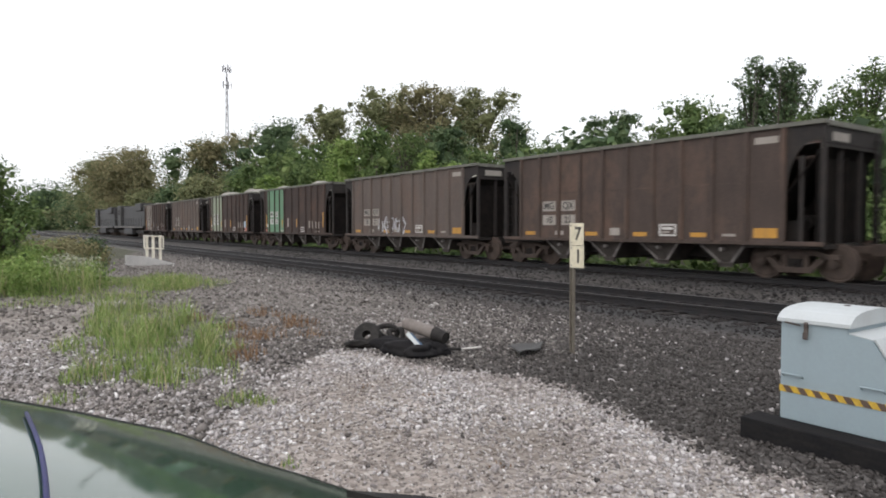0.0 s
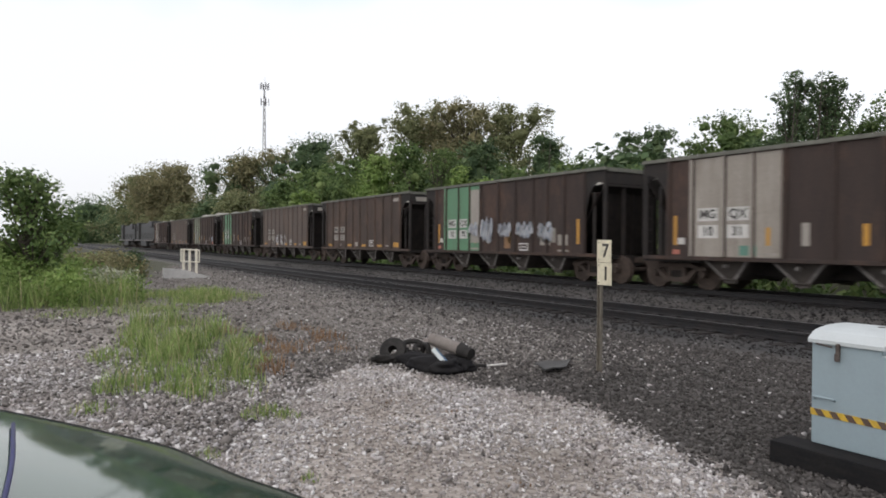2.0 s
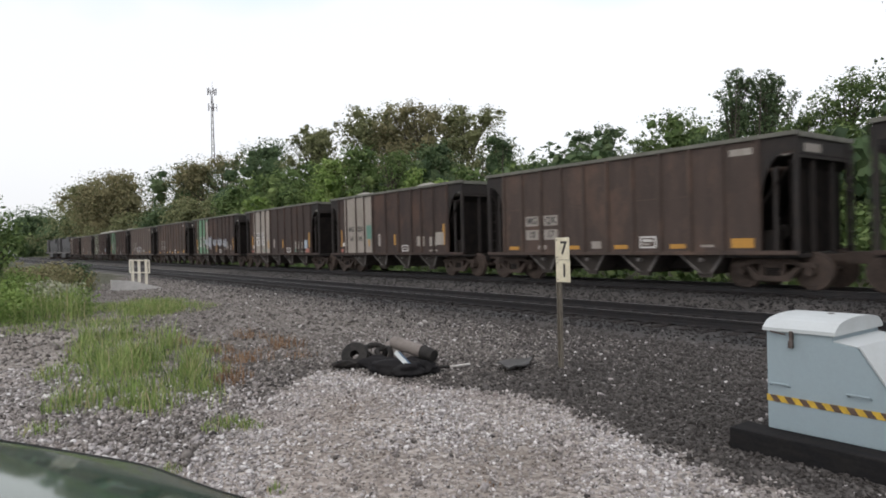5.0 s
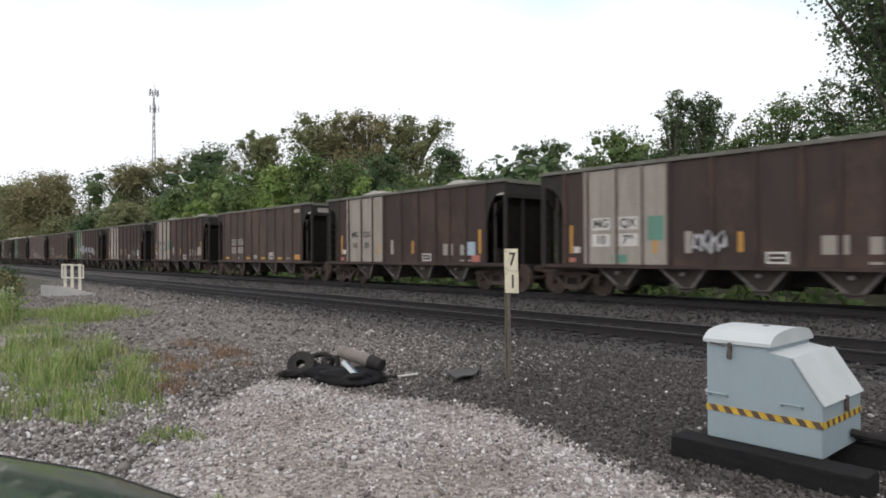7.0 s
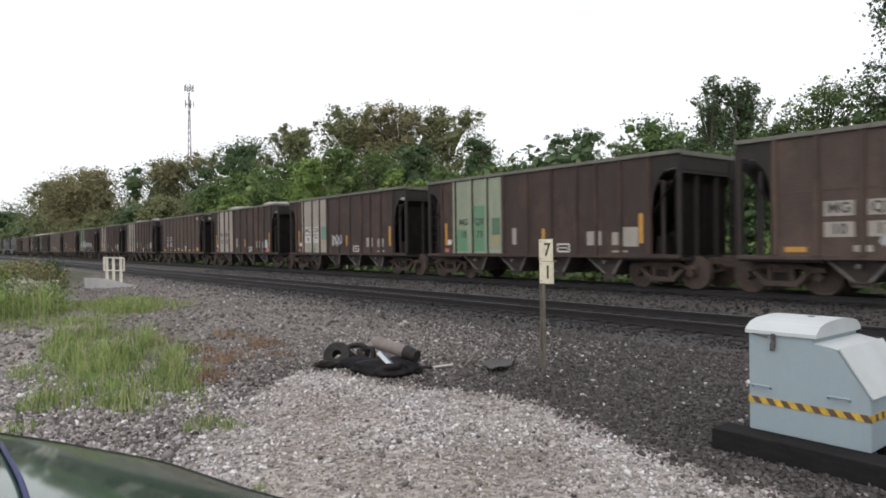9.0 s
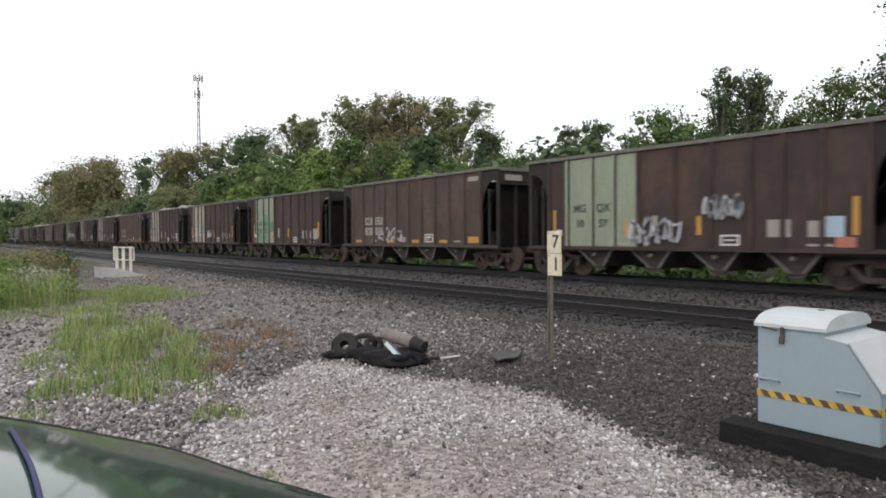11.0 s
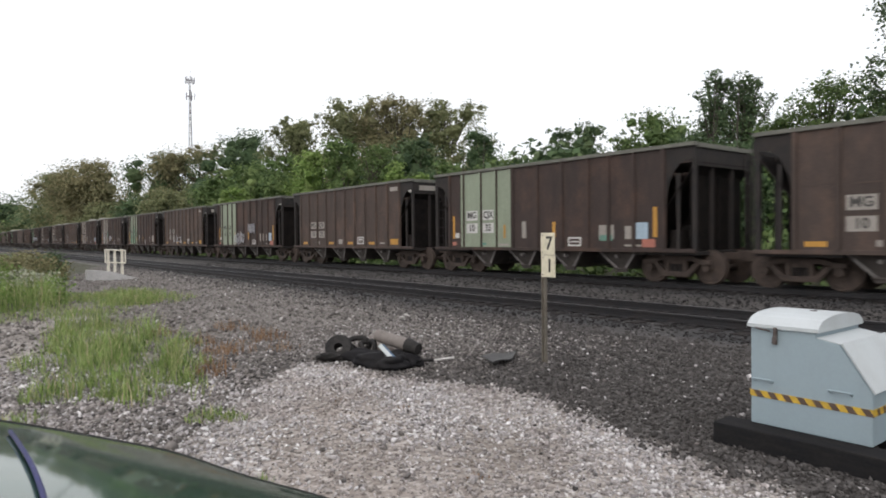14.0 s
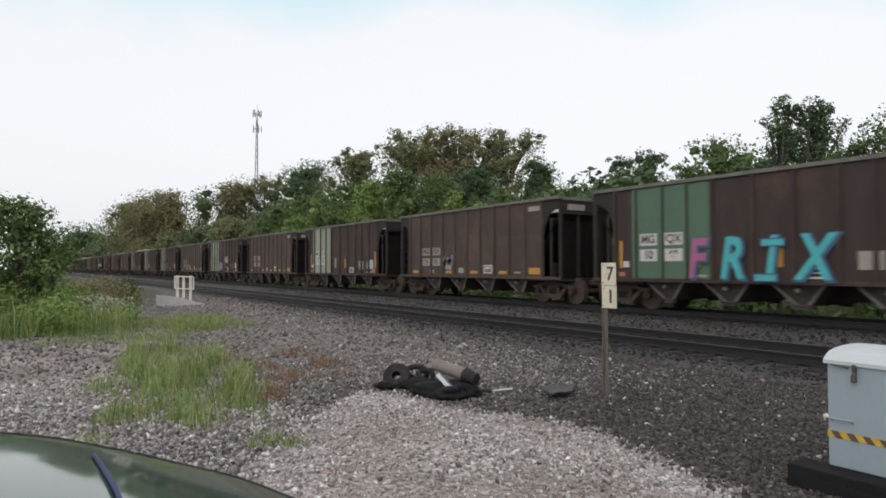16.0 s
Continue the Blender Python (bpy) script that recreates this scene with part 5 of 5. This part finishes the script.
# ---- sign post, cabinet, railing ----
def build_sign():
    ob = thing("milepost_sign", pose(-5.874, 6.216, -0.015, 0, 0, -2), "cream milepost sign with black digits on a steel post", "sign")
    bm = bmesh.new()
    slab(bm, [(-0.035, 0, 0), (-0.035, -0.035, 0), (-0.022, -0.035, 0), (-0.022, -0.012, 0), (0.022, -0.012, 0), (0.022, -0.035, 0), (0.035, -0.035, 0), (0.035, 0, 0)], (0, 0, 1), 1.66)
    part("post", bm, M_GALV, ob)
    for z0, z1, dx, ch in ((1.42, 1.70, 0.0, "7"), (1.135, 1.415, 0.008, "1")):
        p = part("plate", boxed(-0.03 + dx, 0.215 + dx, -0.043, -0.037, z0, z1, bevel=0.002), M_SIGN, ob)
        lettering(p, ch, M_INK, 0.235, pose(0.118 + dx, -0.046, (z0 + z1) / 2, 90, 0, 0), "digit", "black digit", 0.004)
        for zz in (z0 + 0.03, z1 - 0.03):
            part("bolt", tubed((0.0 + dx, -0.05, zz), (0.0 + dx, -0.04, zz), 0.008, n=8), M_LATCH, p)


def build_cabinet():
    """Trackside equipment box with a stepped, sloping lid on two dark timbers."""
    x0, x1, y0, y1 = -2.60, -1.75, 5.05, 5.84
    ob = thing("equipment_box", pose(0, 0, 0), "pale grey-blue steel trackside box with hazard tape", "equipment box")
    z0 = 0.165
    prof = [(x0, z0), (x1, z0), (x1, 0.545), (x1 - 0.20, 0.845), (x1 - 0.37, 0.875), (x1 - 0.37, 0.935), (x0, 0.935)]
    bm = bmesh.new()
    slab(bm, [(a, y0, b) for a, b in prof], (0, 1, 0), y1 - y0)
    bmesh.ops.bevel(bm, geom=list(bm.edges), offset=0.006, segments=2, affect="EDGES")
    part("body", bm, M_BOX, ob)
    bm = bmesh.new()
    lid = [(y0 - 0.02, 0.918), (y1 + 0.02, 0.918), (y1 + 0.02, 0.945)]
    for i in range(9):
        a = math.pi * (i + 0.5) / 9
        lid.append(((y0 + y1) / 2 + (y1 - y0) / 2 * 0.98 * math.cos(a), 0.945 + 0.088 * math.sin(a) ** 0.7))
    lid.append((y0 - 0.02, 0.945))
    slab(bm, [(x0 - 0.02, a, b) for a, b in lid], (1, 0, 0), x1 - 0.345 - x0 + 0.02)
    part("lid", bm, M_LID, ob, "white domed lid")
    bm = bmesh.new()
    slab(bm, [(x1 + 0.012, y0 - 0.012, 0.535), (x1 + 0.012, y1 + 0.012, 0.535), (x1 - 0.20, y1 + 0.012, 0.858), (x1 - 0.20, y0 - 0.012, 0.858)], Vector((0.83, 0, 0.55)), 0.012)
    part("sloping_door", bm, M_LID, ob, "white sloping door")
    part("step_cover", slab(bmesh.new(), [(x1 - 0.368, y0 + 0.004, 0.877), (x1 - 0.368, y1 - 0.004, 0.877), (x1 - 0.198, y1 - 0.004, 0.847), (x1 - 0.198, y0 + 0.004, 0.847)], (0.17, 0, 0.98), 0.006), M_LID, ob)
    tape = bmesh.new()
    box(tape, x0 - 0.004, x1 + 0.004, y0 - 0.004, y0 - 0.001, 0.375, 0.425)
    box(tape, x1 + 0.001, x1 + 0.004, y0 - 0.004, y1, 0.375, 0.425)
    part("hazard_tape", tape, M_TAPE_Y, ob, "yellow hazard tape with dark slashes")
    for k in range(8):
        xa = x0 + 0.02 + k * 0.108
        part("tape_slash", slab(bmesh.new(), [(xa, y0 - 0.005, 0.425), (xa + 0.052, y0 - 0.005, 0.425), (xa + 0.088, y0 - 0.005, 0.375), (xa + 0.036, y0 - 0.005, 0.375)], (0, -1, 0), 0.002), M_TAPE_B, ob)
        ya = y0 + 0.06 + k * 0.108
        if k < 7:
            part("tape_slash", slab(bmesh.new(), [(x1 + 0.005, ya, 0.37 + 0.055), (x1 + 0.005, ya + 0.04, 0.425), (x1 + 0.005, ya + 0.06, 0.375), (x1 + 0.005, ya + 0.02, 0.375)], (1, 0, 0), 0.002), M_TAPE_B, ob)
    part("hasp", boxed(-2.415, -2.39, y0 - 0.035, y0 - 0.005, 0.85, 0.93, bevel=0.006), M_LATCH, ob, "rusty hasp")
    part("padlock", boxed(-2.42, -2.385, y0 - 0.045, y0 - 0.015, 0.80, 0.86, bevel=0.01), M_LATCH, ob)
    part("hasp", boxed(x1 + 0.005, x1 + 0.03, 5.46, 5.50, 0.44, 0.56, bevel=0.006), M_LATCH, ob, "rusty hasp")
    part("lid_wire", tubed((-2.56, y0 - 0.022, 0.915), (-2.44, y0 - 0.03, 0.90), 0.006, n=6), M_LATCH, ob)
    for xa in (-2.5, -1.95):
        bm = bmesh.new()
        tube(bm, (xa - 0.07, y0 - 0.03, 0.52), (xa + 0.07, y0 - 0.03, 0.52), 0.008, n=8)
        for s in (-0.07, 0.07):
            tube(bm, (xa + s, y0, 0.50), (xa + s, y0 - 0.03, 0.52), 0.008, n=6)
        part("handle", bm, M_BOX, ob)
    part("lid_knob", tubed((-2.3, 5.45, 1.020), (-2.3, 5.45, 1.037), 0.025, n=12), M_LATCH, ob)
    for ya, xb in ((4.86, -1.42), (5.66, -1.35)):
        b = thing("timber_sleeper", pose(0, 0, 0), "dark creosoted timber under the equipment box", "timber", "timbers under the box")
        part("beam", boxed(-2.80, xb, ya - 0.02, ya + 0.24, -0.02, 0.163, bevel=0.012), M_BEAM, b)
    c = thing("cable_bundle", pose(0, 0, 0), "black cables leaving the equipment box", "cables")
    for k in range(3):
        bm = bmesh.new()
        pts = [Vector((-1.74, 5.6 + 0.07 * k, 0.26 - 0.03 * k)), Vector((-1.5, 5.62 + 0.09 * k, 0.24)), Vector((-1.1, 5.75 + 0.12 * k, 0.15)), Vector((-0.4, 6.0 + 0.15 * k, 0.03))]
        for a, b in zip(pts, pts[1:]):
            tube(bm, a, b, 0.032, n=8)
        part("cable", bm, M_RUBBER, c)


def build_headwall():
    hw = thing("culvert_headwall", pose(0, 0, 0), "low weathered concrete headwall of a culvert", "headwall", kind="structure")
    bm = bmesh.new()
    slab(bm, [(-30.15, 5.03, -0.3), (-30.15, 6.95, -0.3), (-30.15, 6.95, 0.05), (-30.15, 5.9, 0.36), (-30.15, 5.03, 0.46)], (1, 0, 0), 0.3)
    part("wall", bm, M_CONCRETE, hw)
    r = thing("handrail", pose(0, 0, 0), "white painted steel handrail on the concrete headwall", "railing")
    for y, zb in ((5.86, 0.37), (6.11, 0.31), (6.39, 0.2)):
        part("post", boxed(-30.05, -29.95, y - 0.05, y + 0.05, zb, 1.27, bevel=0.01), M_RAILING, r)
    bm = bmesh.new()
    for z in (1.24, 0.72):
        tube(bm, (-29.93, 5.74, z + 0.02), (-29.93, 6.50, z - 0.03), 0.028, n=8)
    for y, dz in ((5.74, 0.02), (6.50, -0.03)):
        tube(bm, (-29.93, y, 0.70 + dz), (-29.93, y, 1.26 + dz), 0.028, n=8)
    part("rail", bm, M_RAILING, r)


def build_markers():
    """Three short white stakes beyond the far track."""
    for x, y in ((-40.4, 23.2), (-38.05, 23.2), (-35.8, 23.2)):
        z = float(ground_z(x, y)) - 0.05
        o = thing("marker_post", pose(x, y, z), "short white marker post beyond the far track", "marker post", "white marker posts")
        part("stake", boxed(-0.05, 0.05, -0.05, 0.05, 0, 0.78 - z, bevel=0.01), M_RAILING, o)
        part("cap", boxed(-0.06, 0.06, -0.06, 0.06, 0.78 - z, 0.82 - z, bevel=0.01), M_RAILING, o)


# ---- dumped scrap ----
def build_scrap():
    def lump(bm, c, r, seed, k=0.25):
        s = bmesh.ops.create_icosphere(bm, subdivisions=4, radius=1.0)
        for v in s["verts"]:
            p = v.co.copy()
            d = 1 + k * noise.noise(p * 1.7 + Vector((seed, 0, 0))) + 0.10 * noise.noise(p * 5 + Vector((0, seed, 0)))
            v.co = Vector(c) + Vector((p.x * r[0], p.y * r[1], p.z * r[2])) * d
            v.co.z = max(v.co.z, 0.005)
        return bm
    o = thing("black_bag", pose(-7.06, 4.42, 0, 0, 0, 30), "crumpled black plastic bag lying on the gravel", "bag")
    part("sheet", lump(bmesh.new(), (0, 0, 0.08), (0.40, 0.16, 0.12), 3), M_CLOTH, o, smooth=True)
    part("fold", lump(bmesh.new(), (0.22, -0.02, 0.07), (0.20, 0.18, 0.11), 12, 0.4), M_CLOTH, o, smooth=True)
    o = thing("black_bag", pose(-6.98, 4.74, 0, 0, 0, 20), "crumpled black plastic bag lying on the gravel", "bag")
    part("sheet", lump(bmesh.new(), (0, 0, 0.07), (0.27, 0.17, 0.12), 9, 0.35), M_CLOTH, o, smooth=True)
    o = thing("rubber_roll", pose(-7.78, 4.27, 0.16, 62, 0, 50), "roll of black rubber lying on its side", "rubber roll")
    bm = bmesh.new()
    prof = ((0.06, -0.09), (0.165, -0.09), (0.185, -0.06), (0.185, 0.06), (0.165, 0.09), (0.06, 0.09))
    n = 26
    ring = [[bm.verts.new((r * math.cos(i / n * 6.2832), r * math.sin(i / n * 6.2832), z)) for r, z in prof] for i in range(n)]
    for i in range(n):
        for j in range(len(prof)):
            bm.faces.new((ring[i][j], ring[(i + 1) % n][j], ring[(i + 1) % n][(j + 1) % 6], ring[i][(j + 1) % 6]))
    part("coil", bm, M_RUBBER, o)
    part("flap", lump(bmesh.new(), (-0.12, -0.13, 0.06), (0.16, 0.05, 0.1), 4), M_RUBBER, o, smooth=True)
    for x, y, z, rx, rz, w in ((-7.76, 4.56, 0.20, 62, 60, 0.14), (-7.60, 4.62, 0.19, 50, 10, 0.12)):
        o = thing("rubber_loop", pose(x, y, z, rx, 15, rz), "bent black rubber loop on the scrap heap", "rubber loop")
        bm = bmesh.new()
        rings = []
        for i in range(22):
            a = i / 22 * 6.2832
            c, d = Vector((w * math.cos(a), 0.65 * w * math.sin(a), 0.04 * math.sin(2 * a))), Vector((math.cos(a), math.sin(a), 0))
            rings.append([bm.verts.new(c + d * 0.038 * math.cos(k / 8 * 6.2832) + Vector((0, 0, 0.045 * math.sin(k / 8 * 6.2832)))) for k in range(8)])
        for i in range(22):
            for k in range(8):
                bm.faces.new((rings[i][k], rings[(i + 1) % 22][k], rings[(i + 1) % 22][(k + 1) % 8], rings[i][(k + 1) % 8]))
        part("loop", bm, M_RUBBER, o, smooth=True)
    o = thing("black_bag", pose(-7.55, 4.48, 0, 0, 0, 30), "flattened black plastic under the rubber scrap", "bag")
    part("sheet", lump(bmesh.new(), (0, 0, 0.06), (0.36, 0.22, 0.11), 21), M_CLOTH, o, smooth=True)
    o = thing("pipe_section", pose(0, 0, 0), "grey-brown pipe section lying across the scrap", "pipe")
    part("pipe", tubed((-7.53, 4.73, 0.33), (-6.98, 4.83, 0.25), 0.085, n=24), M_PIPE, o)
    part("pipe_end", tubed((-6.99, 4.828, 0.252), (-6.81, 4.87, 0.215), 0.095, 0.075, n=20), M_RUBBER, o)
    o = thing("grey_sheet_scrap", pose(-7.85, 4.92, 0.0, 0, 0, 12), "folded grey sheet behind the scrap", "scrap")
    part("sheet", lump(bmesh.new(), (0, 0, 0.11), (0.26, 0.12, 0.16), 5, 0.4), M_PIPE, o, smooth=True)
    o = thing("reflective_strip", look((-6.86, 4.43, 0.21), (-4.2, 1.0, 1.7), 42), "white reflective strip lying on the black bag", "strip")
    part("strip", boxed(-0.15, 0.15, -0.026, 0.026, -0.003, 0.003), M_LID, o)
    part("strip_edge", boxed(-0.13, 0.12, 0.024, 0.045, -0.003, 0.003), M_NAVY, o)
    o = thing("white_stick", pose(0, 0, 0), "short white pole lying on the ballast", "stick")
    part("stick", tubed((-6.79, 5.10, 0.05), (-6.72, 5.38, 0.06), 0.014, n=8), M_WHITE, o)
    part("grip", tubed((-6.90, 4.86, 0.06), (-6.79, 5.10, 0.05), 0.018, n=8), M_RUBBER, o)
    part("band", tubed((-6.93, 4.87, 0.10), (-6.92, 4.90, 0.10), 0.028, n=8), M_WHITE, o)
    o = thing("grey_mat", pose(0, 0, 0.03), "dark grey rubber mat lying on the ballast", "mat")
    bm = bmesh.new()
    ca, cb, cc, cd = Vector((-6.44, 5.60)), Vector((-6.09, 5.50)), Vector((-6.17, 5.92)), Vector((-6.56, 6.36))
    grid = [[bm.verts.new((*(ca.lerp(cb, u / 6).lerp(cd.lerp(cc, u / 6), v / 8)), 0.03 + 0.012 * math.sin(0.9 * u + 0.5 * v) + 0.018 * math.sin(0.6 * v + 1))) for u in range(7)] for v in range(9)]
    for ra, rb in zip(grid, grid[1:]):
        for i in range(6):
            bm.faces.new((ra[i], ra[i + 1], rb[i + 1], rb[i]))
    r = bmesh.ops.extrude_face_region(bm, geom=list(bm.faces))
    bmesh.ops.translate(bm, verts=[v for v in r["geom"] if isinstance(v, bmesh.types.BMVert)], vec=(0, 0, 0.015))
    part("mat", bm, M_MAT, o)


# ---- parked car, whose roof the camera looks over ----
def car_paint():
    m, n, l, b = shader("dark_green_car_paint", 0.4, 0.0)
    t = noise_at(n, l, 3, 4)
    r = ramp(n, ((0.3, (0.012, 0.046, 0.022)), (0.7, (0.017, 0.060, 0.030))))
    l.new(t.outputs["Fac"], r.inputs["Fac"])
    l.new(r.outputs["Color"], b.inputs["Base Color"])
    b.inputs["Coat Weight"].default_value, b.inputs["Coat Roughness"].default_value, b.inputs["Coat IOR"].default_value = 1.0, 0.07, 1.9
    b.inputs["Specular IOR Level"].default_value = 0.1
    return m


def roof_z(x, y):
    """A crowned sheet that falls away ever faster towards the far corner, then evenly."""
    a, b = max(x, -1.0) + 0.74, min(y, 0.13)
    return 1.4268 - 0.165 * a * a + 0.0858 * min(0.0, x + 1.0) - 0.27 * b - 0.55 * b * b - 0.413 * max(0.0, y - 0.13)


def roof_rim():
    """The outline of the roof's far side, from the back round the corner to the front."""
    knots = ((-0.95, -1.25), (-1.12, -0.60), (-1.18, -0.20), (-1.172, -0.011), (-1.153, 0.051), (-1.145, 0.087), (-1.146, 0.165), (-1.149, 0.251), (-1.114, 0.288), (-0.998, 0.343), (-0.928, 0.422), (-0.773, 0.525), (-0.35, 0.62), (0.1, 0.64), (0.55, 0.62))
    out = []
    for i in range(len(knots) - 1):
        p = [Vector(knots[max(0, min(len(knots) - 1, i + k))]) for k in (-1, 0, 1, 2)]
        for j in range(6):
            t = j / 6
            out.append(0.5 * (2 * p[1] + (p[2] - p[0]) * t + (2 * p[0] - 5 * p[1] + 4 * p[2] - p[3]) * t * t + (3 * p[1] - p[0] - 3 * p[2] + p[3]) * t ** 3))
    return out


def build_car():
    paint_m = car_paint()
    car = thing("car", pose(0, 0, 0), "dark green parked car with glossy roof", "car")
    rim, hub = roof_rim(), Vector((-0.25, -0.45))
    bm = bmesh.new()
    rings = []
    for j in range(25):
        u = j / 24
        ring = []
        for q in rim:
            p = hub + (q - hub) * (0.02 + 0.98 * u)
            z = roof_z(p.x, p.y) - (0.35 * (u - 0.93) ** 2 if u > 0.93 else 0)
            ring.append(bm.verts.new((p.x, p.y, z)))
        rings.append(ring)
    for ra, rb in zip(rings, rings[1:]):
        for i in range(len(rim) - 1):
            bm.faces.new((ra[i], rb[i], rb[i + 1], ra[i + 1]))
    part("roof", bm, paint_m, car, smooth=True)
    trim = bmesh.new()
    for p, q in zip(rim, rim[1:]):
        tube(trim, (p.x, p.y, roof_z(p.x, p.y) - 0.006), (q.x, q.y, roof_z(q.x, q.y) - 0.006), 0.006, n=8)
    part("roof_trim", trim, M_RUBBER, car, "black rubber roof gutter")
    skirt = bmesh.new()
    last = None
    for p in rim:
        q = hub + (p - hub) * 0.985
        pair = (skirt.verts.new((q.x, q.y, roof_z(p.x, p.y) - 0.02)), skirt.verts.new((q.x * 1.02, q.y * 1.02, 0.85)))
        if last:
            skirt.faces.new((last[0], last[1], pair[1], pair[0]))
        last = pair
    part("side_glass", skirt, M_RUBBER, car, "dark side glass")
    at = pose(-0.28, -0.75, 0, 0, 0, 78)
    part("body", boxed(-2.1, 2.1, -0.82, 0.82, 0.28, 0.88, bevel=0.08), paint_m, car, at=at)
    for sx in (-1.35, 1.35):
        for sy in (-0.74, 0.74):
            wh = part("wheel", tubed((0, -0.1, 0), (0, 0.1, 0), 0.31, n=28), M_RUBBER, car, at=at @ pose(sx, sy, 0.31))
            part("rim", tubed((0, -0.105, 0), (0, 0.105, 0), 0.19, n=20), M_GALV, wh)
    visor = bmesh.new()
    slab(visor, [(-0.79, 0.40, 1.282), (-0.70, 0.475, 1.286), (-0.50, 0.60, 1.286), (-0.30, 0.66, 1.282), (-0.30, 0.62, 1.282), (-0.53, 0.54, 1.286), (-0.70, 0.44, 1.285)], (0, 0, 1), 0.009)
    part("window_visor", visor, M_RUBBER, car, "black plastic visor along the roof edge")
    cable = thing("antenna_cable", pose(0, 0, 0), "thin dark blue aerial cable lying on the car roof", "cable")
    bm = bmesh.new()
    way = [Vector(p) for p in ((-1.01, 0.042), (-0.96, 0.0425), (-0.91, 0.043), (-0.86, 0.0437), (-0.808, 0.044), (-0.765, 0.0432), (-0.725, 0.042), (-0.685, 0.0402), (-0.644, 0.038), (-0.586, 0.034), (-0.529, 0.029), (-0.3, -0.1))]
    for p, q in zip(way, way[1:]):
        tube(bm, (p.x, p.y, roof_z(p.x, p.y) + 0.004), (q.x, q.y, roof_z(q.x, q.y) + 0.004), 0.0026, n=8)
    part("cord", bm, M_CORD, cable)


build_ground()
build_tower()
build_train()
build_locomotives()
build_trees()
for sx, sy, sh in ((-44.5, 39.5, 10.8), (-45.6, 38.0, 9.6), (-74, 36, 11.5), (-23.5, 44.5, 13.0), (-25.0, 44.0, 12.0)):
    bare_snag(sx, sy, sh)
build_weeds()
build_headwall()
build_markers()
build_cabinet()
build_sign()
build_scrap()
build_car()
build_stones()
build_track("near_track", NEAR_TRACK, NEAR_RAIL, "empty railway track of dark rails on timber ties")
build_track("far_track", FAR_TRACK, FAR_RAIL, "railway track under the coal train")
motions()
